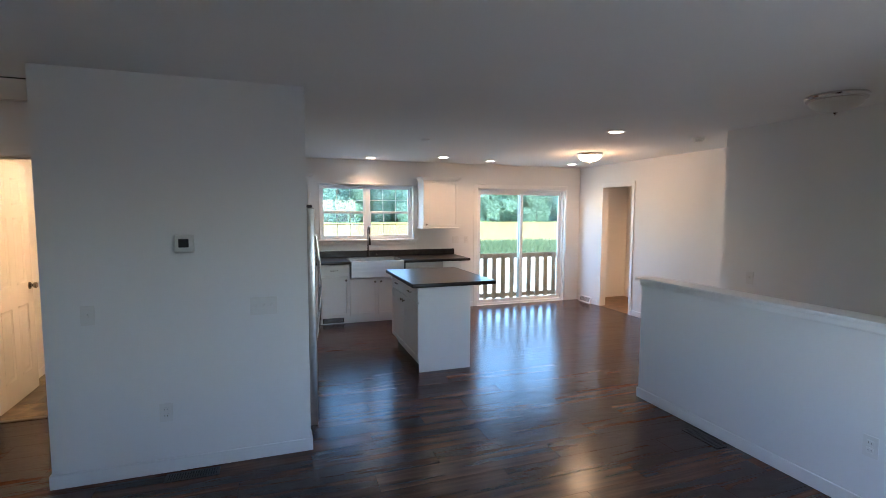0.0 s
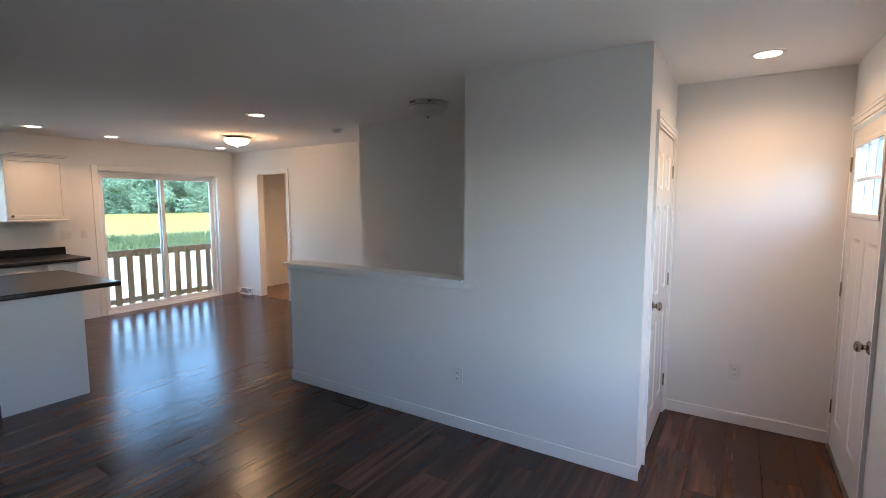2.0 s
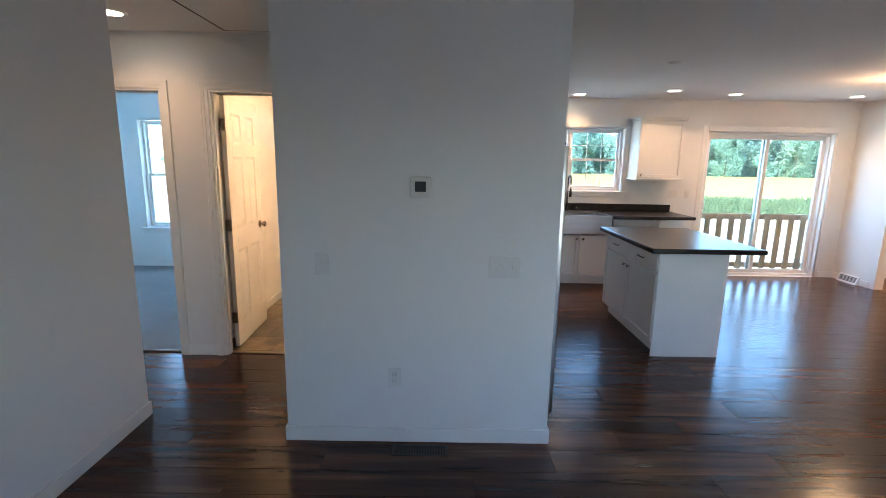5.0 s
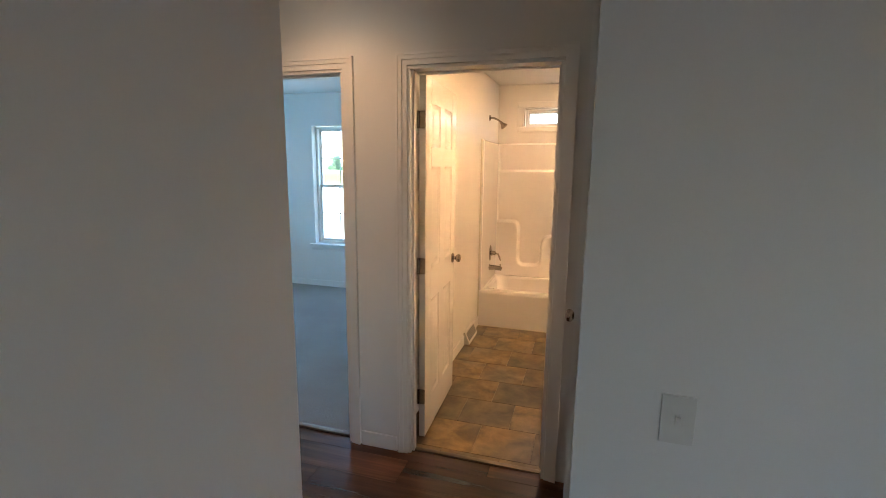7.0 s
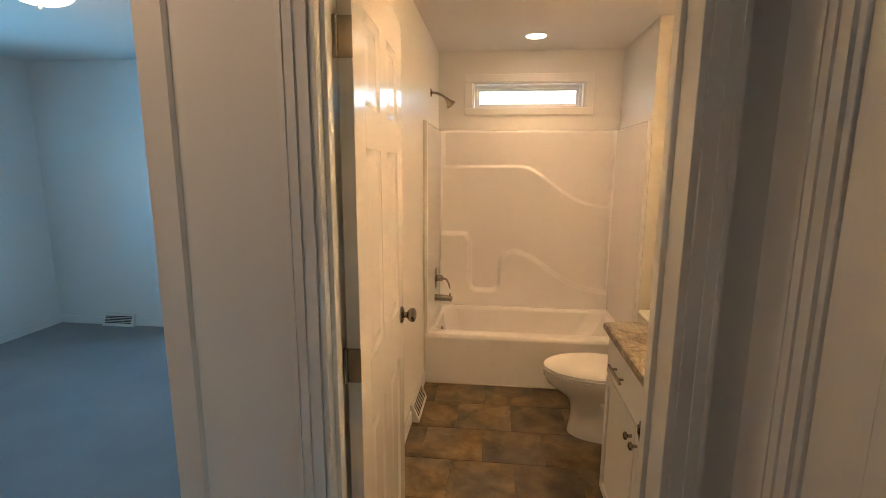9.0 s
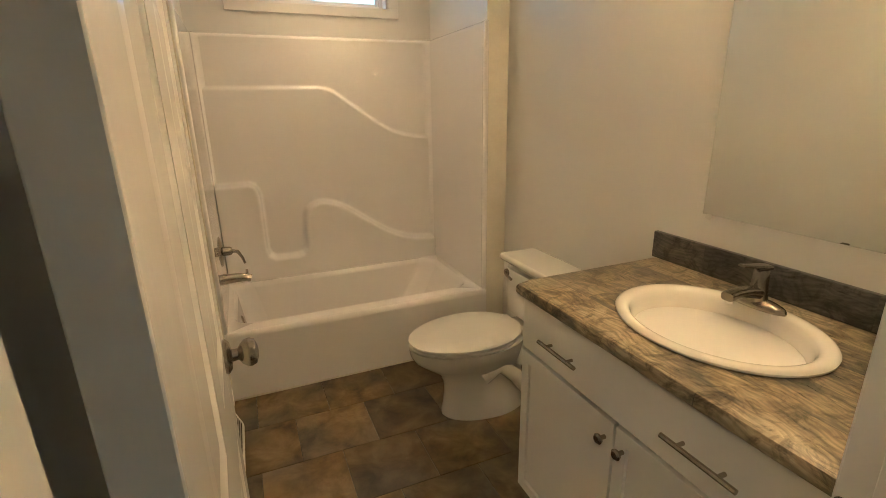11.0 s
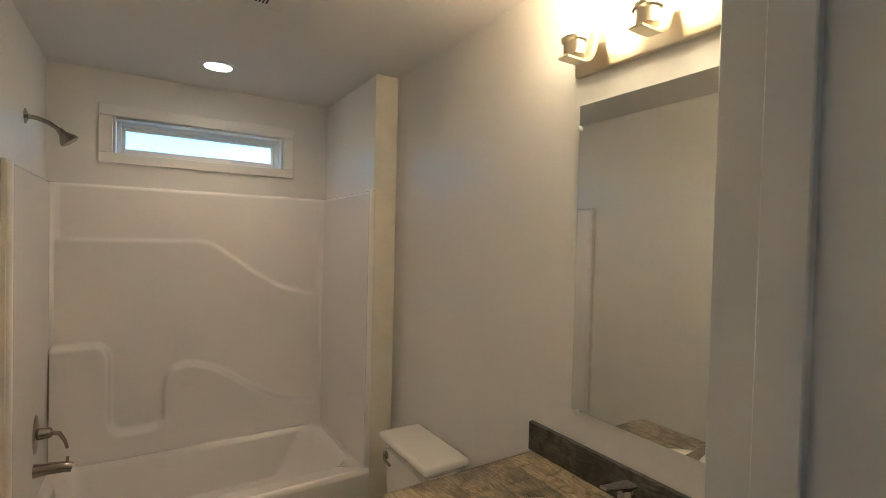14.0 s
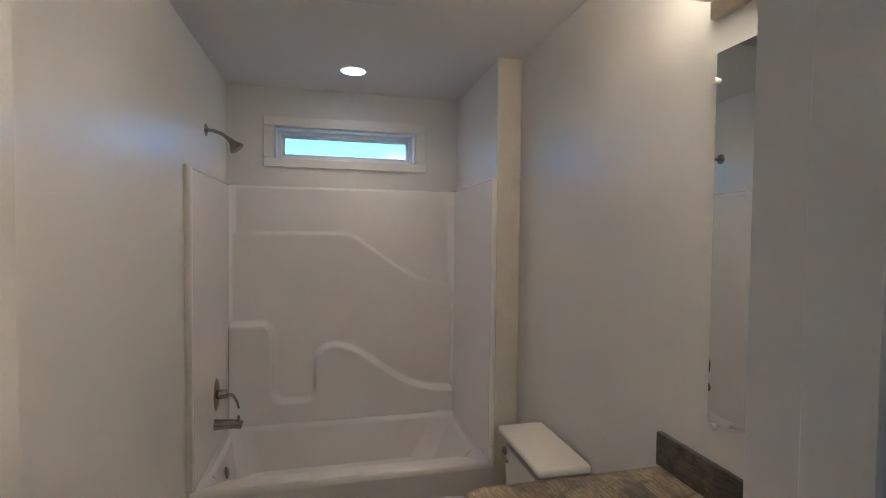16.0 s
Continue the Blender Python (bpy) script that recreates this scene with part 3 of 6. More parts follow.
sill_strip("threshold_bedroom", B(-2.214, -1.549, 4.095, 4.13, 0.0, 0.014, 0.005), M["threshold"], "thin metal strip between plank floor and carpet")
sill_strip("threshold_bath", B(-1.171, -0.463, 4.088, 4.118, 0.0, 0.008, 0.003), M["threshold"], "thin brown metal strip at the bathroom door")
sill_strip("threshold_front", B(4.136, 5.029, -1.10, -0.94, 0.0, 0.025, 0.006), M["threshold"], "dark metal threshold under the front door")


# ---------- doors ----------
def knob(parent, m, mat):
    """A round door knob with rose and neck, pointing along local +z."""
    kb = part("knob", lathe(bmesh.new(), [(0, 0.0), (0.033, 0.0), (0.033, 0.005), (0.026, 0.011), (0.012, 0.014), (0.011, 0.024), (0.019, 0.029), (0.026, 0.037),
                                           (0.0275, 0.046), (0.024, 0.055), (0.012, 0.060), (0, 0.061)], m, 28), mat, parent, "brushed nickel door knob")
    return kb


def panel_door(name, w, m, label, knob_z=0.95, both=True, hinge_side=1, h=2.022, lite=False, knob_mat="nickel"):
    """A moulded panel door: local x from the hinge edge, y through the thickness, z up; hinge_side picks the face with the barrels."""
    th = thing(name, m, label, "door")
    t = 0.0175
    st, mid = 0.112, 0.105
    pw = (w - 2 * st - mid) / 2
    rows = [(0.20, 0.80), (0.985, 1.56), (1.665, 1.895)] if not lite else [(0.20, 1.36)]
    bm = bmesh.new()
    box(bm, 0, st, -t, t, 0, h, 0.0015, 1)
    box(bm, w - st, w, -t, t, 0, h, 0.0015, 1)
    zs = [0.0] + [v for r in rows for v in r] + [h]
    for a, b in zip(zs[::2], zs[1::2]):
        if lite and b == h:
            box(bm, st, w - st, -t, t, a, 1.50)
            box(bm, st, w - st, -t, t, 1.90, h)
            continue
        box(bm, st, w - st, -t, t, a, b)
    for a, b in rows:
        box(bm, st + pw, st + pw + mid, -t, t, a, b)
    slab = part("slab", bm, M["door"], th)
    for a, b in rows:
        for x0 in (st, st + pw + mid):
            pb = bmesh.new()
            box(pb, x0, x0 + pw, -t + 0.0065, t - 0.0065, a, b)
            for e0 in (-1, 1):
                f = t - 0.0065
                ring = [[pb.verts.new((x0 + (d if sx < 0 else pw - d), e0 * y, (a + d) if sz < 0 else (b - d))) for sx, sz in ((-1, -1), (1, -1), (1, 1), (-1, 1))]
                        for d, y in ((0.0, t - 0.0005), (0.012, f + 0.0004), (0.026, f + 0.0004), (0.048, t - 0.002))]
                for p, q in zip(ring, ring[1:]):
                    for k in range(4):
                        pb.faces.new((p[k], p[(k + 1) % 4], q[(k + 1) % 4], q[k]))
                pb.faces.new(ring[-1])
            part("panel", pb, M["door"], th)
    if lite:
        x0, x1 = st, w - st
        fr = bmesh.new()
        for a, b, c, d in ((x0 - 0.02, x1 + 0.02, 1.48, 1.51), (x0 - 0.02, x1 + 0.02, 1.89, 1.92), (x0 - 0.02, x0 + 0.01, 1.51, 1.89), (x1 - 0.01, x1 + 0.02, 1.51, 1.89)):
            box(fr, a, b, -t - 0.008, t + 0.008, c, d, 0.004, 1)
        for k in (1, 2):
            xm = x0 + (x1 - x0) * k / 3
            box(fr, xm - 0.008, xm + 0.008, -0.008, 0.008, 1.51, 1.89)
        box(fr, x0, x1, -0.0075, 0.0075, 1.692, 1.708)
        win = part("glazing_frame", fr, M["door"], th)
        g = part("pane", B(x0, x1, -0.003, 0.003, 1.51, 1.89), M["glass"], win)
        g.visible_shadow = False
    for z in (0.25, 1.02, 1.80):
        hb = bmesh.new()
        y = hinge_side * (t + 0.004)
        cyl(hb, 0.0065, 0.0065, 0.09, Matrix.Translation((-0.004, y, z - 0.045)), 10)
        box(hb, -0.002, 0.0, -t, t, z - 0.045, z + 0.045)
        part("hinge", hb, M["nickel"], th, "brushed nickel butt hinge")
    for sgn in ((1, -1) if both else (hinge_side,)):
        knob(th, Matrix.Translation((w - 0.066, sgn * t, knob_z)) @ pose(0, 0, 0, -90 * sgn), M[knob_mat])
    part("latch_plate", B(w - 0.001, w + 0.0015, -0.012, 0.012, knob_z - 0.03, knob_z + 0.03), M["nickel"], th)
    if lite:
        part("deadbolt", lathe(bmesh.new(), [(0, 0), (0.03, 0), (0.03, 0.012), (0.02, 0.02), (0.006, 0.022), (0, 0.022)],
                               Matrix.Translation((w - 0.066, t, knob_z + 0.17)) @ pose(0, 0, 0, -90)), M["nickel"], th, "round nickel deadbolt")
    return th


panel_door("bathroom_door", 0.70, pose(-1.1625, 4.214, 0.012, 0, 0, 92.4), "open white six-panel bathroom door with nickel knob", hinge_side=1)
panel_door("closet_door", 0.592, pose(-0.300, 3.280, 0.012, 0, 0, 90), "closed white six-panel closet door in the hallway", hinge_side=1)
panel_door("entry_closet_door", 0.772, pose(4.996, 0.066, 0.012, 0, 0, 180), "closed white six-panel door beside the entry", hinge_side=1)
panel_door("front_door", 0.886, pose(5.026, -0.972, 0.026, 0, 0, 180), "closed white front door with six-light window", hinge_side=-1, lite=True, knob_z=0.86, h=2.0)
strike = thing("strike_plate", pose(-0.4632, 4.186, 0.910), "dark nickel strike plate on the bathroom jamb", "strike plate")
sb = bmesh.new()
rim = [(0.001 + 0.010 * cx + 0.009 * math.cos(k), 0.018 * cz + 0.009 * math.sin(k)) for cx, cz, a0 in ((1, 1, 0), (-1, 1, 90), (-1, -1, 180), (1, -1, 270))
       for k in (radians(a0), radians(a0 + 30), radians(a0 + 60), radians(a0 + 90))]
fa = [sb.verts.new((-0.0025, y, z)) for y, z in rim]
fb = [sb.verts.new((0.0, y, z)) for y, z in rim]
sb.faces.new(fa)
for k in range(len(fa)):
    sb.faces.new((fa[k], fb[k], fb[(k + 1) % len(fa)], fa[(k + 1) % len(fa)]))
part("plate", sb, M["aged"], strike)
part("latch_hole", B(-0.0032, -0.0024, -0.008, 0.012, -0.010, 0.010, 0.002, 1), M["gap"], strike)
for zz in (-0.021, 0.021):
    part("screw", lathe(bmesh.new(), [(0, 0.0012), (0.0032, 0.001), (0.004, 0.0)], Matrix.Translation((-0.0025, 0.0, zz)) @ pose(0, 0, 0, 0, -90, 0), 12), M["nickel"], strike)
lip = B(-0.0045, -0.002, 0.016, 0.026, -0.012, 0.012, 0.001, 1)
part("lip", lip, M["aged"], strike)
strike2 = thing("strike_plate", pose(-2.2138, 4.13, 0.95), "small nickel strike plate on the bedroom jamb", "strike plate")
part("plate", B(0.0, 0.0025, -0.028, 0.028, -0.03, 0.03, 0.001, 1), M["nickel"], strike2)
part("latch_hole", B(0.0024, 0.0032, -0.012, 0.012, -0.014, 0.014), M["gap"], strike2)


# ---------- windows ----------
def sash(th, x0, x1, z0, z1, y, rows, cols, fw=0.04, depth=0.03):
    bm = bmesh.new()
    box(bm, x0, x0 + fw, y, y + depth, z0, z1, 0.003, 1)
    box(bm, x1 - fw, x1, y, y + depth, z0, z1, 0.003, 1)
    box(bm, x0 + fw, x1 - fw, y, y + depth, z0, z0 + fw, 0.003, 1)
    box(bm, x0 + fw, x1 - fw, y, y + depth, z1 - fw, z1, 0.003, 1)
    s = part("sash", bm, M["vinyl"], th)
    g = part("pane", B(x0 + fw, x1 - fw, y + 0.013, y + 0.017, z0 + fw, z1 - fw), M["glass"], s)
    g.visible_shadow = False
    for i in range(1, cols):
        u = x0 + fw + (x1 - x0 - 2 * fw) * i / cols
        part("glazing_bar", B(u - 0.0045, u + 0.0045, y + 0.006, y + 0.012, z0 + fw, z1 - fw), M["vinyl"], s)
    for i in range(1, rows):
        v = z0 + fw + (z1 - z0 - 2 * fw) * i / rows
        part("glazing_bar", B(x0 + fw, x1 - fw, y + 0.0055, y + 0.0115, v - 0.0045, v + 0.0045), M["vinyl"], s)
    return s


def window_frame(th, x0, x1, z0, z1, y0, y1, fw=0.03):
    bm = bmesh.new()
    box(bm, x0, x0 + fw, y0, y1, z0, z1, 0.002, 1)
    box(bm, x1 - fw, x1, y0, y1, z0, z1, 0.002, 1)
    box(bm, x0 + fw, x1 - fw, y0, y1, z0, z0 + fw, 0.002, 1)
    box(bm, x0 + fw, x1 - fw, y0, y1, z1 - fw, z1, 0.002, 1)
    return part("window_frame", bm, M["vinyl"], th)


def reveal(th, x0, x1, z0, z1, y0, y1, sill=True):
    bm = bmesh.new()
    t = 0.012
    box(bm, x0, x0 + t, y0, y1, z0, z1)
    box(bm, x1 - t, x1, y0, y1, z0, z1)
    box(bm, x0 + t, x1 - t, y0, y1, z1 - t, z1)
    part("reveal", bm, M["trim"], th)
    if sill:
        part("window_sill", B(x0 - 0.06, x1 + 0.06, NY - 0.035, NY - 0.001, z0 - 0.018, z0 + 0.006, 0.004), M["trim"], th)
        part("inner_sill", B(x0 + t, x1 - t, y0, y1, z0 - 0.0, z0 + 0.008), M["trim"], th)
        part("apron", B(x0 - 0.04, x1 + 0.04, NY - 0.014, NY - 0.001, z0 - 0.075, z0 - 0.019, 0.003), M["trim"], th)


def win_thing(name, label):
    th = thing(name, pose(0, 0, 0), label, "window")
    th["kind"] = "structure"
    return th


kw = win_thing("window_1", "white vinyl twin double-hung kitchen window with grilles")
reveal(kw, 1.536, 3.039, 1.181, 2.054, NY - 0.001, NY + 0.09)
for a, b in ((1.55, 2.2875), (2.2875, 3.025)):
    window_frame(kw, a, b, 1.19, 2.042, NY + 0.075, NY + 0.16)
    sash(kw, a + 0.025, b - 0.025, 1.60, 2.02, NY + 0.120, 2, 3, 0.032)
    sash(kw, a + 0.025, b - 0.025, 1.215, 1.635, NY + 0.088, 2, 3, 0.036)
part("head_trim", B(1.500, 3.075, NY - 0.012, NY - 0.001, 2.056, 2.078, 0.003, 1), M["trim"], kw)

bw = win_thing("window_2", "tall white double-hung bedroom window with sill")
reveal(bw, -3.659, -2.751, 0.561, 2.059, NY - 0.001, NY + 0.09)
window_frame(bw, -3.645, -2.765, 0.57, 2.045, NY + 0.075, NY + 0.16)
sash(bw, -3.62, -2.79, 1.29, 2.02, NY + 0.120, 2, 3, 0.032)
sash(bw, -3.62, -2.79, 0.595, 1.325, NY + 0.088, 2, 3, 0.036)

tw = win_thing("window_3", "narrow high transom window over the bathtub")
reveal(tw, -1.019, -0.126, 2.001, 2.199, NY - 0.001, NY + 0.09, sill=False)
window_frame(tw, -1.006, -0.139, 2.003, 2.186, NY + 0.075, NY + 0.16, 0.022)
sash(tw, -0.984, -0.161, 2.025, 2.164, NY + 0.095, 1, 1, 0.020)
bmt = bmesh.new()
for a, b, c, d in ((-1.083, -0.062, 2.199, 2.262), (-1.083, -0.062, 1.945, 2.001), (-1.083, -1.019, 2.001, 2.199), (-0.126, -0.062, 2.001, 2.199)):
    box(bmt, a, b, NY - 0.015, NY - 0.001, c, d, 0.003, 1)
part("casing", bmt, M["trim"], tw)

fw_ = win_thing("window_4", "wide white vinyl living room front window")
window_frame(fw_, 1.901, 3.399, 0.621, 2.059, -1.10, -1.02, 0.05)
part("mullion", B(2.62, 2.68, -1.10, -1.02, 0.671, 2.009), M["vinyl"], fw_)
# unseen window, added where the bedroom fill lamp shines in
sw_ = win_thing("window_5", "added white vinyl window on the unseen bedroom side wall")
bmx = bmesh.new()
for a, b, c, d in ((5.301, 5.34, 1.351, 1.949), (5.86, 5.899, 1.351, 1.949), (5.34, 5.86, 1.351, 1.39), (5.34, 5.86, 1.91, 1.949)):
    box(bmx, -5.16, -5.08, a, b, c, d, 0.003, 1)
part("window_frame", bmx, M["vinyl"], sw_)


def slider():
    th = win_thing("sliding_door", "white vinyl two-panel sliding glass patio door")
    th["category"] = "sliding door"
    x0, x1, y0 = 4.166, 5.929, NY + 0.055
    bm = bmesh.new()
    box(bm, x0, x0 + 0.035, y0, NY + 0.168, 0.001, 2.029, 0.003, 1)
    box(bm, x1 - 0.035, x1, y0, NY + 0.168, 0.001, 2.029, 0.003, 1)
    box(bm, x0 + 0.035, x1 - 0.035, y0, NY + 0.168, 1.985, 2.029, 0.003, 1)
    box(bm, x0 + 0.035, x1 - 0.035, y0, NY + 0.168, 0.001, 0.032, 0.003, 1)
    part("door_frame", bm, M["vinyl"], th)
    part("reveal", B(x0, x0 + 0.012, NY - 0.001, y0 - 0.001, 0.001, 2.029), M["trim"], th)
    part("reveal", B(x1 - 0.012, x1, NY - 0.001, y0 - 0.001, 0.001, 2.029), M["trim"], th)
    part("reveal", B(x0 + 0.012, x1 - 0.012, NY - 0.001, y0 - 0.001, 2.017, 2.029), M["trim"], th)
    xm = (x0 + x1) / 2
    s = sash(th, x0 + 0.035, xm + 0.035, 0.034, 1.984, NY + 0.070, 1, 1, 0.052, 0.035)
    part("pull_handle", tube(bmesh.new(), [(x0 + 0.07, NY + 0.07, 0.92), (x0 + 0.07, NY + 0.03, 0.94), (x0 + 0.07, NY + 0.022, 1.0), (x0 + 0.07, NY + 0.03, 1.06),
                                           (x0 + 0.07, NY + 0.07, 1.08)], 0.009), M["plate"], s)
    sash(th, xm - 0.035, x1 - 0.035, 0.034, 1.984, NY + 0.110, 1, 1, 0.052, 0.035)
    bm = bmesh.new()
    box(bm, x0 - 0.07, x0, NY - 0.015, NY - 0.001, 0, 2.10, 0.004, 1)
    box(bm, x0, x1 + 0.018, NY - 0.015, NY - 0.001, 2.031, 2.10, 0.004, 1)
    box(bm, x1, x1 + 0.018, NY - 0.015, NY - 0.001, 0, 2.031, 0.004, 1)
    part("casing", bm, M["trim"], th)


slider()

# ---------- light fittings ----------


def downlight(x, y, watts, cone, tint=WARM):
    th = thing("recessed_downlight", pose(x, y, C), "lit round recessed downlight with white trim ring", "downlight", "recessed ceiling downlights")
    part("trim_ring", lathe(bmesh.new(), [(0.064, -0.001), (0.066, -0.005), (0.076, -0.007), (0.090, -0.003), (0.091, -0.0005)]), M["plate"], th)
    part("lens", lathe(bmesh.new(), [(0, -0.004), (0.065, -0.004), (0.065, -0.0005)]), M["lens"], th, "glowing frosted lens")
    lamp("downlight_lamp", 'SPOT', pose(x, y, C - 0.012), watts, tint, cone=cone, blend=1.0, radius=0.075)


for x, y, w, cone in DOWNLIGHTS:
    downlight(x, y, w, cone)


def flush_lamp(x, y, lit, label, z=C, r=0.165):
    """A round ceiling lamp: metal pan, bowl of frosted glass, finial."""
    th = thing("ceiling_lamp", pose(x, y, z), label, "ceiling lamp")
    part("pan", lathe(bmesh.new(), [(0, -0.001), (r + 0.01, -0.001), (r + 0.014, -0.012), (r + 0.004, -0.022), (r + 0.006, -0.034), (r - 0.01, -0.038), (0, -0.036)], seg=48),
         M["chrome"], th, "brushed nickel rim")
    prof = [(r - 0.012, -0.039)] + [((r - 0.012) * math.cos(a * math.pi / 20), -0.039 - 0.075 * math.sin(a * math.pi / 20)) for a in range(1, 10)] + [(0.0, -0.114)]
    part("bowl", lathe(bmesh.new(), prof, seg=48), M["frosted" if lit else "offglass"], th, "glowing frosted glass bowl" if lit else "frosted glass bowl")
    part("finial", lathe(bmesh.new(), [(0, -0.113), (0.012, -0.113), (0.014, -0.119), (0.006, -0.126), (0.008, -0.132), (0, -0.137)], seg=16), M["chrome"], th)
    if lit:
        lamp("ceiling_lamp_bulb", 'POINT', pose(x, y, z - 0.20), lit, WARM, radius=0.12)


flush_lamp(5.02, 5.20, 1.7, "lit nickel flush ceiling lamp over the dining corner")
flush_lamp(4.60, 1.915, 0, "unlit nickel flush ceiling lamp above the stairwell")
flush_lamp(-3.13, 5.44, 0.23, "lit nickel flush ceiling lamp in the bedroom")


def disc_fixture(name, x, y, r, h, label, cat):
    th = thing(name, pose(x, y, C), label, cat)
    part("base", lathe(bmesh.new(), [(0, -0.001), (r, -0.001), (r, -h * 0.45), (r * 0.9, -h * 0.6), (0, -h * 0.6)]), M["plate"], th)
    part("cover", lathe(bmesh.new(), [(0, -h), (r * 0.6, -h), (r * 0.72, -h * 0.8), (r * 0.72, -h * 0.6)]), M["plate"], th)


disc_fixture("smoke_detector", 5.265, 3.65, 0.065, 0.045, "round white smoke detector on the ceiling", "smoke detector")
disc_fixture("smoke_detector", 2.52, 4.78, 0.055, 0.018, "flat round white detector over the kitchen", "smoke detector")

hatch = thing("attic_hatch", pose(0, 0, C), "white attic hatch panel framed in the hallway ceiling", "attic hatch")
part("panel", B(-1.0, -0.42, 3.31, 3.985, -0.006, -0.002), M["ceil"], hatch)
# near-black strips on the ceiling carry the shade of the panel's gap
bm = bmesh.new()
for a in ((-1.018, -1.0, 3.294, 4.003), (-0.42, -0.402, 3.294, 4.003), (-1.0, -0.42, 3.294, 3.31), (-1.0, -0.42, 3.985, 4.003)):
    box(bm, *a, -0.0035, -0.0005)
part("gap", bm, M["gap"], hatch, "dark shadow gap round the panel")


# ---------- wall plates, thermostat, registers ----------
def wall_plate(kind, m, w=0.072, h=0.116, n=1, label="", z=True):
    """A cover plate; local x along the wall, y out of it, z up."""
    th = thing(kind, m, label, kind.replace("_", " "))
    part("plate", B(-w / 2, w / 2, 0.0005, 0.006, -h / 2, h / 2, 0.002, 2), M["plate"], th)
    for i in range(n):
        u = (i - (n - 1) / 2) * 0.046
        if kind == "wall_outlet":
            for v in (-0.02, 0.02):
                part("socket", B(u - 0.017, u + 0.017, 0.005, 0.0085, v - 0.014, v + 0.014, 0.003, 2), M["plate"], th)
                bm = bmesh.new()
                box(bm, u - 0.008, u - 0.006, 0.0084, 0.0089, v - 0.004, v + 0.006)
                box(bm, u + 0.006, u + 0.008, 0.0084, 0.0089, v - 0.004, v + 0.006)
                part("slot", bm, M["gap"], th)
        else:
            bm = bmesh.new()
            box(bm, u - 0.006, u + 0.006, 0.005, 0.008, -0.013, 0.013, 0.001, 1)
            box(bm, u - 0.0045, u + 0.0045, 0.007, 0.017, 0.000, 0.010, 0.001, 1)
            part("toggle", bm, M["plate"], th)
    return th


S, W_, E_ = 180, 90, -90
wall_plate("wall_outlet", pose(0.281, 2.92, 0.385, 0, 0, S), label="white duplex outlet low on the thermostat wall")
wall_plate("light_switch", pose(0.865, 2.92, 1.022, 0, 0, S), w=0.165, n=3, label="white three-gang switch plate on the thermostat wall")
wall_plate("light_switch", pose(-0.10, 2.92, 1.022, 0, 0, S), label="white single switch plate beside the hallway corner")
wall_plate("wall_outlet", pose(3.957, 1.232, 0.385, 0, 0, W_), label="white duplex outlet low on the half wall")
wall_plate("light_switch", pose(5.168, 2.90, 1.02, 0, 0, W_), label="white switch plate on the stairwell wall")
wall_plate("wall_outlet", pose(5.08, -0.41, 0.385, 0, 0, W_), label="white duplex outlet low in the entry")
wall_plate("light_switch", pose(3.765, NY, 1.165, 0, 0, S), w=0.118, n=2, label="white two-gang switch plate beside the wall cabinet")
wall_plate("wall_outlet", pose(3.965, NY, 1.165, 0, 0, S), label="white outlet plate beside the patio door")

tm = thing("thermostat", pose(0.42, 2.92, 1.435, 0, 0, 180), "square white thermostat with a small dark screen", "thermostat")
part("housing", B(-0.055, 0.055, 0.0005, 0.026, -0.055, 0.055, 0.010, 3), M["plate"], tm)
part("screen", B(-0.026, 0.030, 0.025, 0.0275, -0.022, 0.030, 0.002, 1), M["black"], tm, "dark display")
part("button_row", B(-0.025, 0.025, 0.0265, 0.0285, -0.048, -0.042, 0.001, 1), M["plate"], tm)


def floor_register(x, y, turn, mat="vent", label="brown metal floor register set in the planks"):
    th = thing("floor_register", pose(x, y, 0.0005, 0, 0, turn), label, "floor register")
    w, d = 0.305, 0.10
    bm = bmesh.new()
    box(bm, -w / 2, w / 2, -d / 2, -d / 2 + 0.014, 0, 0.005, 0.001, 1)
    box(bm, -w / 2, w / 2, d / 2 - 0.014, d / 2, 0, 0.005, 0.001, 1)
    box(bm, -w / 2, -w / 2 + 0.016, -d / 2 + 0.014, d / 2 - 0.014, 0, 0.005, 0.001, 1)
    box(bm, w / 2 - 0.016, w / 2, -d / 2 + 0.014, d / 2 - 0.014, 0, 0.005, 0.001, 1)
    part("frame", bm, M[mat], th)
    part("recess", B(-w / 2 + 0.016, w / 2 - 0.016, -d / 2 + 0.014, d / 2 - 0.014, 0.0, 0.0015), M["gap"], th)
    for k in range(18):
        u = -w / 2 + 0.026 + (w - 0.052) * k / 17
        part("slat", B(u - 0.0035, u + 0.0035, -d / 2 + 0.014, d / 2 - 0.014, 0.0014, 0.004), M[mat], th)
    part("rib", B(-w / 2 + 0.016, w / 2 - 0.016, -0.004, 0.004, 0.0015, 0.0046), M[mat], th)


floor_register(0.43, 2.83, 0)
floor_register(3.86, 2.18, 90)


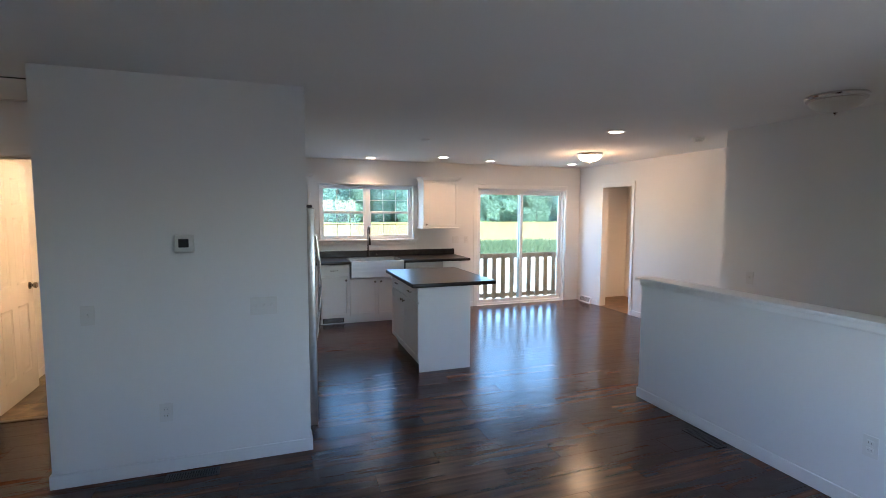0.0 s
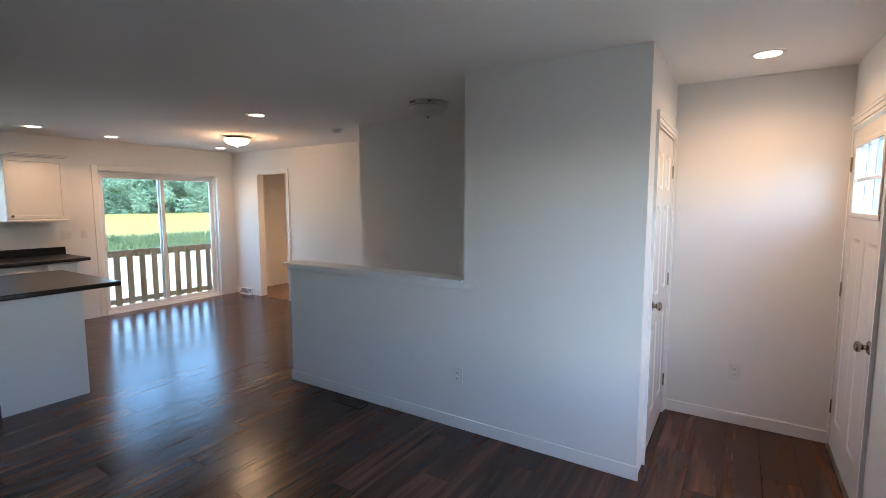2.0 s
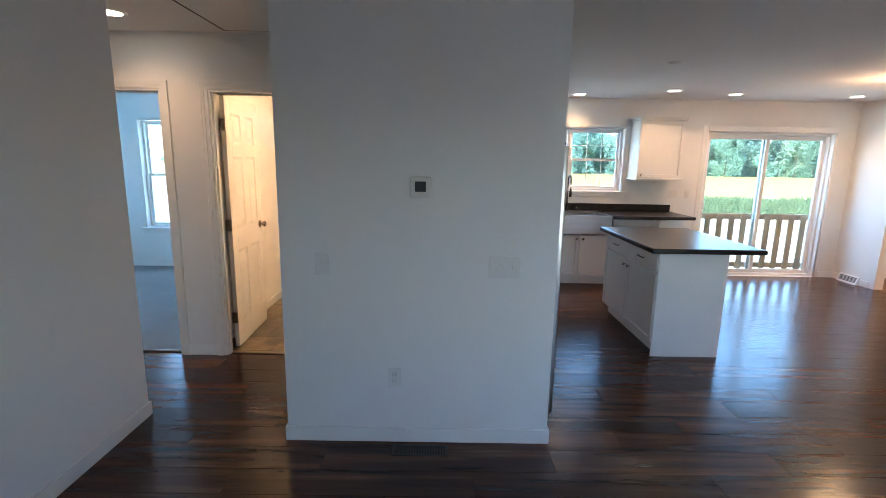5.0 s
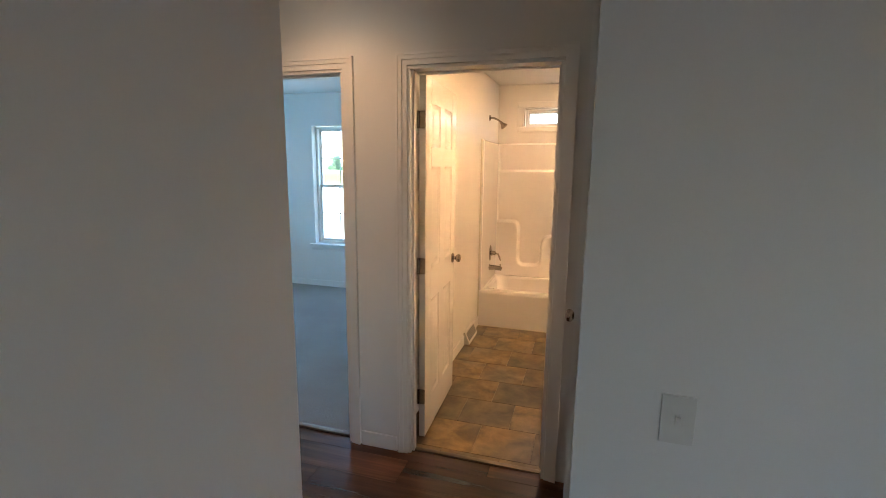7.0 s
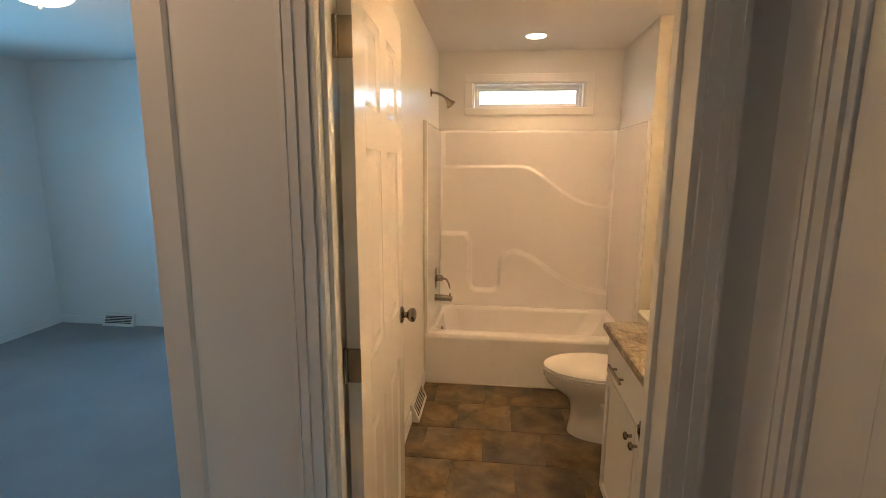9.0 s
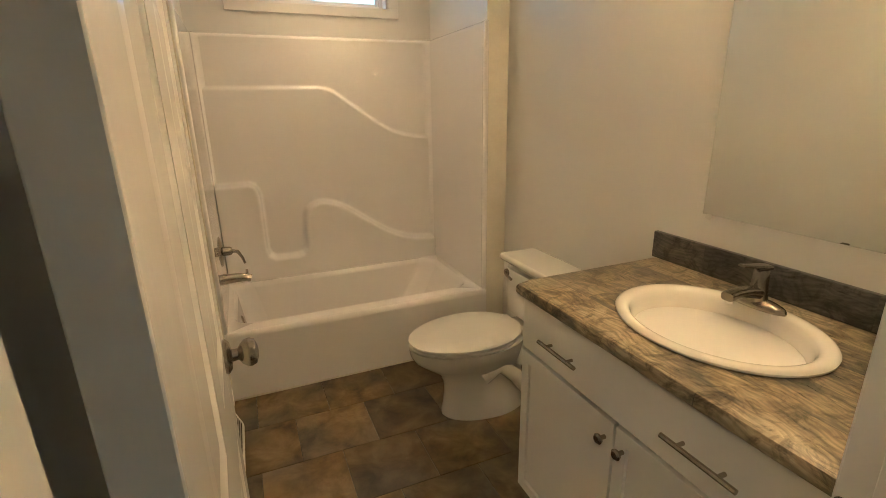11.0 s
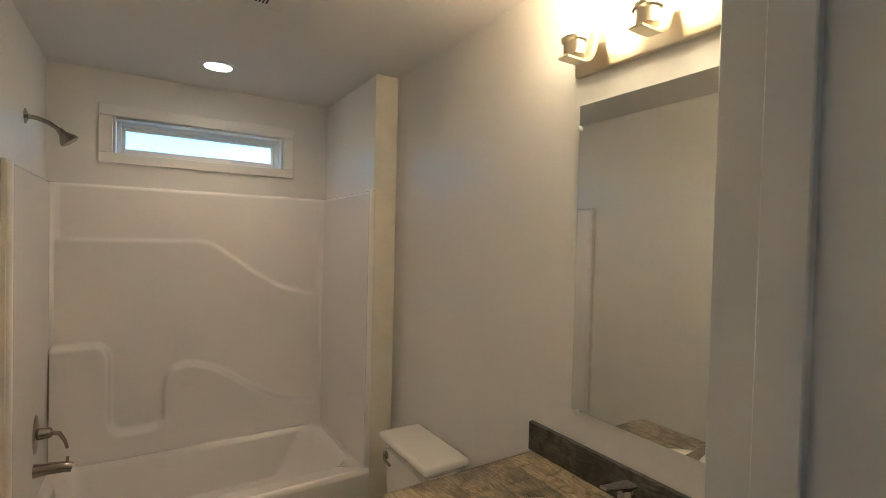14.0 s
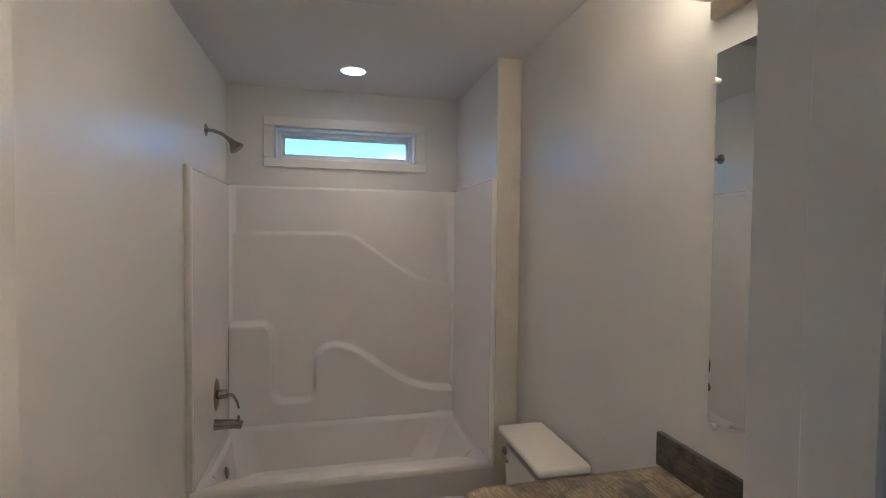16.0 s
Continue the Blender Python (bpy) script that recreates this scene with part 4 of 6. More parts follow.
def wall_register(m, label):
    """A sloping white baseboard register: local x along the wall, y out."""
    th = thing("wall_register", m, label, "wall register")
    bm = bmesh.new()
    vs = [(0.0005, 0.0), (0.055, 0.0), (0.052, 0.018), (0.016, 0.105), (0.0005, 0.11)]
    a = [bm.verts.new((-0.16, y, z)) for y, z in vs]
    b = [bm.verts.new((0.16, y, z)) for y, z in vs]
    bm.faces.new(a)
    bm.faces.new(list(reversed(b)))
    for i in range(5):
        bm.faces.new((a[i], b[i], b[(i + 1) % 5], a[(i + 1) % 5]))
    part("body", bm, M["plate"], th)
    # slots are dark strips laid on the face, with their shade in the colour
    for k in range(5):
        f = 0.16 + 0.16 * k
        y, z = 0.052 + (0.016 - 0.052) * f, 0.018 + (0.105 - 0.018) * f
        part("slot", box(bmesh.new(), -0.135, 0.135, y - 0.002, y + 0.0022, z - 0.0045, z + 0.0045), M["vent"], th)


wall_register(pose(6.215, 6.82, 0, 0, 0, 90), "white metal baseboard register in the dining corner")
wall_register(pose(-1.298, 5.87, 0.003, 0, 0, -90), "white metal baseboard register in the bathroom")
wall_register(pose(-4.38, NY, 0.01, 0, 0, 180), "white metal baseboard register in the bedroom")


# ---------- kitchen ----------
def shaker(th, x0, x1, z0, z1, y, handle=None, name="door", knob_at=None, face=-1):
    """A framed cabinet front on plane y, facing -y; rails and a recessed panel."""
    bm = bmesh.new()
    t, s = 0.019, 0.055 if z1 - z0 > 0.25 else 0.0
    box(bm, x0, x1, y - t, y, z0, z1, 0.0025, 2)
    if s:
        front = [f for f in bm.faces if f.normal.y < -0.99 and f.calc_area() > 0.02]
        bmesh.ops.inset_region(bm, faces=front, thickness=s - 0.0025, depth=0.0)
        bmesh.ops.inset_region(bm, faces=front, thickness=0.003, depth=0.0)
        for v in {v for f in front for v in f.verts}:
            v.co.y += 0.008
    d = part(name, bm, M["cab"], th)
    if handle == "pull":
        xm, zm = (x0 + x1) / 2, (z0 + z1) / 2
        part("handle", tube(bmesh.new(), [(xm - 0.05, y - t, zm), (xm - 0.048, y - t - 0.022, zm), (xm + 0.048, y - t - 0.022, zm), (xm + 0.05, y - t, zm)], 0.005, 8),
             M["nickel"], d, "slim nickel bar pull")
    if knob_at:
        part("knob", lathe(bmesh.new(), [(0.006, 0), (0.006, 0.014), (0.013, 0.018), (0.015, 0.024), (0.010, 0.029), (0, 0.030)],
                           Matrix.Translation((knob_at[0], y - t, knob_at[1])) @ pose(0, 0, 0, 90), 16), M["nickel"], d, "small round nickel knob")
    return d


FY = 6.475


def base_unit(x0, x1, label, fronts):
    th = thing("base_cabinet", pose(0, 0, 0), label, "cabinet", "kitchen base cabinets")
    bm = bmesh.new()
    box(bm, x0, x1, FY, NY - 0.001, 0.10, 0.874)
    part("body", bm, M["cab"], th)
    part("toe_kick", B(x0, x1, FY + 0.06, NY - 0.002, 0.0, 0.0995), M["cab"], th)
    for f in fronts:
        shaker(th, *f[:4], FY, **f[4])
    return th


base_unit(1.46, 1.90, "white shaker base cabinet with one drawer and door",
          [(1.47, 1.89, 0.715, 0.862, dict(handle="pull", name="drawer")), (1.47, 1.89, 0.115, 0.70, dict(knob_at=(1.845, 0.645)))])
base_unit(0.41, 1.46, "white shaker corner base cabinet beside the refrigerator",
          [(1.00, 1.45, 0.715, 0.862, dict(handle="pull", name="drawer")), (1.00, 1.45, 0.115, 0.70, dict(knob_at=(1.05, 0.645)))])
sink_unit = thing("sink_cabinet", pose(0, 0, 0), "white shaker sink base cabinet with two doors", "cabinet", "kitchen base cabinets")
part("body", B(1.90, 2.72, FY, NY - 0.001, 0.10, 0.66), M["cab"], sink_unit)
part("toe_kick", B(1.90, 2.72, FY + 0.06, NY - 0.002, 0.0, 0.0995), M["cab"], sink_unit)
shaker(sink_unit, 1.905, 2.305, 0.115, 0.655, FY, knob_at=(2.265, 0.61))
shaker(sink_unit, 2.312, 2.715, 0.115, 0.655, FY, knob_at=(2.352, 0.61))
reg = thing("toe_kick_register", pose(0, 0, 0), "dark slotted register in the cabinet toe kick", "register")
part("frame", B(1.52, 1.82, FY + 0.052, FY + 0.0595, 0.015, 0.085, 0.001, 1), M["vent"], reg)
for k in range(4):
    part("slat", B(1.535, 1.805, FY + 0.049, FY + 0.053, 0.024 + 0.015 * k, 0.031 + 0.015 * k), M["threshold"], reg)

dw = thing("dishwasher", pose(0, 0, 0), "stainless steel dishwasher under the black counter", "dishwasher")
part("body", B(2.725, 3.325, FY + 0.012, NY - 0.01, 0.10, 0.868), M["black"], dw)
part("door_panel", B(2.73, 3.32, FY - 0.022, FY + 0.010, 0.115, 0.760, 0.004), M["steel"], dw)
part("control_panel", B(2.73, 3.32, FY - 0.022, FY + 0.010, 0.766, 0.866, 0.004), M["steel"], dw)
part("handle", tube(bmesh.new(), [(2.79, FY - 0.02, 0.80), (2.79, FY - 0.055, 0.80), (3.26, FY - 0.055, 0.80), (3.26, FY - 0.02, 0.80)], 0.009), M["steel"], dw)
part("toe_kick", B(2.73, 3.32, FY + 0.06, FY + 0.10, 0.0, 0.0995), M["black"], dw)
base_unit(3.33, 3.66, "plain white end base cabinet beside the patio door", [(3.335, 3.655, 0.115, 0.862, dict())])

ct = thing("kitchen_countertop", pose(0, 0, 0), "black laminate kitchen countertop with backsplash", "countertop")
bm = bmesh.new()
box(bm, 0.41, 1.915, 6.425, NY - 0.001, 0.875, 0.915, 0.008, 3)
box(bm, 1.915, 2.695, 6.985, NY - 0.001, 0.875, 0.915)
box(bm, 2.695, 3.765, 6.425, NY - 0.001, 0.875, 0.915, 0.008, 3)
part("slab", bm, M["counter"], ct)
part("backsplash", B(0.41, 3.74, NY - 0.022, NY - 0.0015, 0.9155, 1.015, 0.005, 2), M["counter"], ct)


def apron_sink():
    th = thing("farmhouse_sink", pose(0, 0, 0), "stainless steel apron-front farmhouse sink", "sink")
    x0, x1, y0, y1, z0, z1 = 1.916, 2.694, 6.405, 6.984, 0.675, 0.917
    t = 0.018
    part("apron", B(x0, x1, y0, y0 + t, z0, z1, 0.006, 3), M["steel"], th)
    bm = bmesh.new()
    box(bm, x0, x0 + t, y0 + t, y1, z0, z1, 0.004, 2)
    box(bm, x1 - t, x1, y0 + t, y1, z0, z1, 0.004, 2)
    box(bm, x0 + t, x1 - t, y1 - t, y1, z0, z1, 0.004, 2)
    box(bm, x0 + t, x1 - t, y0 + t, y1 - t, z0, z0 + 0.01)
    part("basin", bm, M["steel"], th)
    part("drain", lathe(bmesh.new(), [(0, 0.004), (0.03, 0.004), (0.045, 0.002), (0.045, 0.0)], Matrix.Translation((2.3, 6.72, z0 + 0.01))), M["chrome"], th)


apron_sink()


def kitchen_faucet():
    th = thing("kitchen_faucet", pose(2.27, 7.035, 0.915), "tall dark pull-down kitchen faucet with spring neck", "faucet")
    part("base", lathe(bmesh.new(), [(0, 0), (0.028, 0), (0.028, 0.008), (0.020, 0.016), (0.018, 0.10), (0.014, 0.115), (0, 0.115)]), M["bronze"], th)
    pts = [(0, 0, 0.11), (0, 0, 0.40)] + [(0, -0.075 + 0.075 * math.cos(a * math.pi / 10), 0.40 + 0.085 * math.sin(a * math.pi / 10)) for a in range(1, 11)] + [(0, -0.15, 0.30)]
    part("neck", tube(bmesh.new(), pts, 0.011, 12), M["bronze"], th)
    bm = bmesh.new()
    for k in range(30):
        z = 0.13 + 0.009 * k
        bmesh.ops.create_cone(bm, cap_ends=True, segments=14, radius1=0.0145, radius2=0.0145, depth=0.004, matrix=Matrix.Translation((0, 0, z)))
    part("spring", bm, M["bronze"], th)
    part("spray_head", lathe(bmesh.new(), [(0, 0.20), (0.016, 0.20), (0.018, 0.22), (0.014, 0.30), (0, 0.30)], Matrix.Translation((0, -0.15, 0))), M["bronze"], th)
    part("holder", tube(bmesh.new(), [(0, 0, 0.27), (0, -0.13, 0.27)], 0.006), M["bronze"], th)
    part("lever", tube(bmesh.new(), [(0.018, 0, 0.07), (0.05, 0, 0.075), (0.085, -0.005, 0.10)], 0.006), M["bronze"], th)


kitchen_faucet()
sd_ = thing("soap_dispenser", pose(2.40, 7.04, 0.915), "small dark soap dispenser beside the faucet", "soap dispenser")
part("stem", lathe(bmesh.new(), [(0, 0), (0.018, 0), (0.018, 0.006), (0.009, 0.012), (0.008, 0.045), (0, 0.045)]), M["bronze"], sd_)
part("nozzle", tube(bmesh.new(), [(0, 0.004, 0.045), (0, -0.03, 0.05), (0, -0.05, 0.042)], 0.006), M["chrome"], sd_)


def wall_cabinet(x0, x1, label, hand):
    th = thing("wall_cabinet", pose(0, 0, 0), label, "cabinet", "kitchen wall cabinets")
    y = 6.80
    part("body", B(x0, x1, y, NY - 0.001, 1.385, 2.135), M["cab"], th)
    shaker(th, x0 + 0.004, x1 - 0.004, 1.395, 2.115, y, knob_at=(hand, 1.43))
    bm = bmesh.new()
    for k, (dz, dx) in enumerate(((2.1355, 0.012), (2.150, 0.026), (2.165, 0.040))):
        box(bm, x0 - dx, x1 + dx, y - 0.02 - dx, NY - 0.001, dz, dz + 0.0145, 0.002, 1)
    part("crown_moulding", bm, M["cab"], th)
    part("light_rail", B(x0 - 0.018, x1 + 0.018, y - 0.036, NY - 0.001, 1.362, 1.3845, 0.005, 2), M["cab"], th)


wall_cabinet(3.105, 3.685, "white shaker wall cabinet with crown moulding by the patio door", 3.15)
wall_cabinet(0.80, 1.395, "white shaker wall cabinet with crown moulding above the corner", 1.32)


def island():
    th = thing("kitchen_island", pose(0, 0, 0), "white kitchen island with black laminate top", "kitchen island")
    x0, x1, y0, y1 = 2.285, 2.835, 4.17, 5.36
    part("body", B(x0 + 0.001, x1, y0 + 0.001, y1 - 0.001, 0.10, 0.873), M["cab"], th)
    part("end_panel", B(x0 - 0.010, x1, y0 - 0.006, y0, 0.0, 0.873, 0.001, 1), M["cab"], th)
    part("toe_kick", B(x0 + 0.06, x1, y0 + 0.001, y1 - 0.001, 0.0, 0.0995), M["cab"], th)
    part("countertop", B(2.20, 3.118, 4.135, 5.40, 0.874, 0.915, 0.009, 3), M["counter"], th, "black laminate top with an overhang")
    gap = 0.006
    ym = (y0 + y1) / 2
    turn = Matrix(((0, 1, 0, 0), (-1, 0, 0, 0), (0, 0, 1, 0), (0, 0, 0, 1)))
    for a, b, kn in ((y0 + 0.012, ym - gap / 2, ym - 0.045), (ym + gap / 2, y1 - 0.012, ym + 0.045)):
        for z0, z1, hd, nm in ((0.715, 0.862, "pull", "drawer"), (0.115, 0.70, None, "door")):
            d = shaker(th, -b, -a, z0, z1, 0.0, handle=hd, name=nm, knob_at=None if hd else (-kn, 0.645))
            d.matrix_local = Matrix.Translation((x0, 0, 0)) @ turn


island()


def refrigerator():
    th = thing("refrigerator", pose(-0.026, 0, 0), "stainless steel side-by-side refrigerator with black sides", "refrigerator")
    y0, y1, z1 = 3.065, 3.965, 1.66
    part("case", B(0.47, 1.165, y0, y1, 0.02, z1 - 0.012, 0.006), M["black"], th, "matt black case")
    part("grille", B(1.165, 1.20, y0 + 0.02, y1 - 0.02, 0.025, 0.09, 0.004), M["black"], th)
    ym = y0 + 0.40
    for a, b, hy in ((y0, ym - 0.004, ym - 0.05), (ym + 0.004, y1, ym + 0.05)):
        d = part("door", B(1.172, 1.232, a, b, 0.10, z1, 0.010, 3), M["steel"], th, "brushed stainless door")
        part("gasket", B(1.1655, 1.1718, a + 0.01, b - 0.01, 0.105, z1 - 0.006), M["black"], d)
        pts = [(1.232, hy, 0.62), (1.262, hy, 0.66), (1.282, hy, 0.85), (1.286, hy, 1.05), (1.282, hy, 1.25), (1.262, hy, 1.44), (1.232, hy, 1.48)]
        part("handle", tube(bmesh.new(), pts, 0.011), M["chrome"], d, "curved bar handle")
    part("hinge_cover", B(1.08, 1.215, y0 + 0.01, y0 + 0.07, z1 + 0.0005, z1 + 0.022, 0.005), M["black"], th)
    part("wheel", lathe(bmesh.new(), [(0, -0.012), (0.022, -0.012), (0.022, 0.012), (0, 0.012)], Matrix.Translation((1.17, y0 + 0.05, 0.0225)) @ pose(0, 0, 0, 90)), M["black"], th)
    part("wheel", lathe(bmesh.new(), [(0, -0.012), (0.022, -0.012), (0.022, 0.012), (0, 0.012)], Matrix.Translation((1.17, y1 - 0.05, 0.0225)) @ pose(0, 0, 0, 90)), M["black"], th)


refrigerator()


# ---------- bathroom ----------
def smooth_line(pts, n=6):
    """Catmull-Rom through the points."""
    out = []
    for i in range(len(pts) - 1):
        p0, p1, p2, p3 = (Vector(pts[max(0, min(len(pts) - 1, i + k))]) for k in (-1, 0, 1, 2))
        for j in range(n):
            t = j / n
            out.append(tuple(0.5 * ((2 * p1) + (p2 - p0) * t + (2 * p0 - 5 * p1 + 4 * p2 - p3) * t * t + (3 * p1 - p0 - 3 * p2 + p3) * t ** 3)))
    return out + [tuple(pts[-1])]


XL, XR, YF, YB = -1.2965, 0.150, 6.262, NY - 0.004
RIM = 0.365


def bathtub():
    th = thing("bathtub", pose(0, 0, 0), "white one-piece fibreglass bathtub and shower surround", "bathtub")
    # basin: rounded loops from the rim down to the floor of the tub
    bm = bmesh.new()

    def loop(x0, x1, y0, y1, z, r, n=6):
        vs = []
        for cx, cy, a0 in ((x1 - r, y1 - r, 0), (x0 + r, y1 - r, 90), (x0 + r, y0 + r, 180), (x1 - r, y0 + r, 270)):
            for k in range(n + 1):
                a = radians(a0 + 90 * k / n)
                vs.append(bm.verts.new((cx + r * math.cos(a), cy + r * math.sin(a), z)))
        return vs
    L = [loop(XL, XR, YF, YB, 0.0, 0.004), loop(XL, XR, YF, YB, RIM - 0.03, 0.008), loop(XL, XR, YF + 0.004, YB, RIM - 0.009, 0.012), loop(XL, XR, YF + 0.014, YB, RIM, 0.016),
         loop(XL + 0.055, XR - 0.06, YF + 0.095, YB - 0.118, RIM, 0.10), loop(XL + 0.062, XR - 0.070, YF + 0.102, YB - 0.125, RIM - 0.006, 0.10),
         loop(XL + 0.072, XR - 0.085, YF + 0.112, YB - 0.133, RIM - 0.03, 0.10), loop(XL + 0.11, XR - 0.22, YF + 0.15, YB - 0.16, 0.10, 0.12),
         loop(XL + 0.15, XR - 0.28, YF + 0.19, YB - 0.20, 0.065, 0.10)]
    for a, b in zip(L, L[1:]):
        n = len(a)
        for i in range(n):
            bm.faces.new((a[i], a[(i + 1) % n], b[(i + 1) % n], b[i]))
    bm.faces.new(L[-1])
    part("tub", bm, M["fibre"], th)
    # surround: thin walls with rounded inner corners
    zt = 1.825
    bm = bmesh.new()
    r = 0.055
    inner = [(XL + 0.028, YF + 0.012)]
    inner += [(XL + 0.028 + r - r * math.cos(radians(a)), YB - 0.03 - r + r * math.sin(radians(a))) for a in range(0, 91, 15)]
    inner += [(XR - 0.028 - r + r * math.sin(radians(a)), YB - 0.03 - r + r * math.cos(radians(a))) for a in range(0, 91, 15)]
    inner += [(XR - 0.028, YF + 0.012)]
    rings = []
    for off, z in ((0.0, RIM + 0.001), (0.0, zt - 0.02), (0.006, zt - 0.006), (0.016, zt), (0.027, zt)):
        rings.append([bm.verts.new((x - off if x < -0.6 else x + off, min(y + off * (y > YF + 0.2), YB - 0.001), z)) for x, y in inner])
    for a, b in zip(rings, rings[1:]):
        for i in range(len(a) - 1):
            bm.faces.new((a[i], a[i + 1], b[i + 1], b[i]))
    part("surround_wall", bm, M["fibre"], th)
    for sx, x0 in ((1, XL), (-1, XR)):
        bm = bmesh.new()
        xa, xb = sorted((x0, x0 + sx * 0.030))
        box(bm, xa, xb, YF, YF + 0.026, RIM + 0.001, zt, 0.011, 4)
        part("front_flange", bm, M["fibre"], th)
    # moulded back wall: the steps and ledges rise smoothly out of the panel
    yb = YB - 0.034
    top = smooth_line([(-0.607, 1.535), (-0.53, 1.515), (-0.44, 1.455), (-0.258, 1.326), (-0.13, 1.255), (0.0, 1.222), (0.122, 1.212)])
    up = [(XL - 0.3, 0.0), (XL - 0.3, 1.528), (-0.97, 1.533)] + top + [(0.5, 1.21), (0.5, 0.0)]
    hump = smooth_line([(-0.772, 0.56), (-0.768, 0.72), (-0.742, 0.80), (-0.665, 0.832), (-0.58, 0.818), (-0.48, 0.770), (-0.296, 0.642), (-0.16, 0.565), (-0.03, 0.525), (0.122, 0.508)])
    low = [(XL - 0.3, 0.0), (XL - 0.3, 0.972), (-1.075, 0.978), (-1.045, 0.965), (-1.028, 0.935), (-1.020, 0.90), (-1.018, 0.565), (-1.005, 0.52), (-0.975, 0.498), (-0.945, 0.495),
           (-0.83, 0.497), (-0.795, 0.510), (-0.776, 0.535)] + hump + [(0.5, 0.505), (0.5, 0.0)]

    def inside_depth(px, pz, poly):
        """Distance to the outline, positive inside it."""
        best = np.full(px.shape, 9.0)
        odd = np.zeros(px.shape, bool)
        for (x0, z0), (x1, z1) in zip(poly, poly[1:] + poly[:1]):
            dx, dz = x1 - x0, z1 - z0
            ll = dx * dx + dz * dz
            if ll < 1e-12:
                continue
            f = np.clip(((px - x0) * dx + (pz - z0) * dz) / ll, 0, 1)
            best = np.minimum(best, np.hypot(px - x0 - f * dx, pz - z0 - f * dz))
            if abs(dz) > 1e-12:
                odd ^= ((z0 > pz) != (z1 > pz)) & (px < x0 + (pz - z0) * dx / dz)
        return np.where(odd, best, -best)

    def rise(dist, w):
        f = np.clip(dist / w * 0.5 + 0.5, 0, 1)
        return np.sin((f - 0.5) * math.pi) * 0.5 + 0.5
    nx, nz = 190, 190
    gx, gz = np.meshgrid(np.linspace(XL + 0.032, XR - 0.032, nx), np.linspace(RIM + 0.002, 1.80, nz))
    gy = yb - 0.014 * rise(inside_depth(gx, gz, up), 0.012) - 0.056 * rise(inside_depth(gx, gz, low), 0.016)
    me = bpy.data.meshes.new("moulded_back_wall")
    me.from_pydata(np.stack([gx, gy, gz], -1).reshape(-1, 3).tolist(), [],
                   [(r * nx + k, r * nx + k + 1, (r + 1) * nx + k + 1, (r + 1) * nx + k) for r in range(nz - 1) for k in range(nx - 1)])
    me.materials.append(M["fibre"])
    me.shade_smooth()
    new("moulded_back_wall", me).parent = th
    part("overflow_plate", lathe(bmesh.new(), [(0, 0.008), (0.024, 0.008), (0.032, 0.003), (0.032, 0)], Matrix.Translation((XL + 0.089, 6.64, 0.265)) @ pose(0, 0, 0, 0, 77, 0)),
         M["nickel"], th, "brushed nickel overflow plate")
    part("drain", lathe(bmesh.new(), [(0, 0.003), (0.03, 0.003), (0.034, 0)], Matrix.Translation((XL + 0.26, 6.66, 0.066))), M["nickel"], th)


bathtub()
wx = XL + 0.0285
vt = thing("shower_valve", pose(wx, 6.70, 0.665), "brushed nickel shower valve with lever handle", "shower valve")
part("escutcheon", lathe(bmesh.new(), [(0, 0.012), (0.03, 0.012), (0.062, 0.006), (0.07, 0)], Matrix.Diagonal((1, 1, 1, 1)) @ pose(0, 0, 0, 0, 90, 0), sx=1.25, sy=0.9), M["nickel"], vt)
part("hub", lathe(bmesh.new(), [(0.026, 0.01), (0.024, 0.05), (0.018, 0.058), (0, 0.06)], pose(0, 0, 0, 0, 90, 0)), M["nickel"], vt)
part("lever", tube(bmesh.new(), [(0.045, 0, 0.0), (0.085, -0.01, -0.005), (0.105, -0.018, -0.04), (0.115, -0.022, -0.075)], 0.011, 10, 0.006), M["nickel"], vt)
sp = thing("tub_spout", pose(wx, 6.66, 0.518), "brushed nickel tub spout with diverter", "tub spout")
part("body", tube(bmesh.new(), [(0, 0, 0), (0.01, 0, 0), (0.06, 0, 0), (0.11, 0, -0.004), (0.135, 0, -0.012)], 0.030, 16, 0.021), M["nickel"], sp)
part("diverter", lathe(bmesh.new(), [(0, 0.04), (0.007, 0.04), (0.006, 0.02), (0.006, 0.01)], Matrix.Translation((0.118, 0, 0.0))), M["nickel"], sp)
sh = thing("shower", pose(-1.298, 6.63, 2.055), "brushed nickel shower head on a bent arm", "shower head")
part("flange", lathe(bmesh.new(), [(0, 0.010), (0.014, 0.010), (0.032, 0.003), (0.032, 0.0005)], pose(0, 0, 0, 0, 90, 0)), M["nickel"], sh)
part("arm", tube(bmesh.new(), [(0.005, 0, 0), (0.04, 0, -0.003), (0.08, 0, -0.018), (0.115, 0, -0.045)], 0.0095), M["nickel"], sh)
part("head", lathe(bmesh.new(), [(0, 0.0), (0.013, 0.0), (0.014, 0.018), (0.020, 0.028), (0.036, 0.052), (0.038, 0.062), (0.033, 0.066), (0, 0.064)],
                   Matrix.Translation((0.112, 0, -0.040)) @ pose(0, 0, 0, 0, 142, 0)), M["nickel"], sh)
structure("corner_bead", B(0.1505, 0.2815, 6.292, 6.2995, 0.10, C - 0.001, 0.002, 1), M["caulk"], "cream trim strip beside the shower surround", "trim")
structure("corner_bead_left", B(-1.2978, -1.2835, 6.2535, 6.2612, 0.10, 1.83, 0.002, 1), M["caulk"], "cream caulk strip where the surround meets the wall", "trim")
structure("trim_tub_base", B(XL, XR, YF - 0.010, YF - 0.001, 0.0025, 0.010, 0.002, 1), M["caulk"], "thin caulk line along the tub base", "trim")


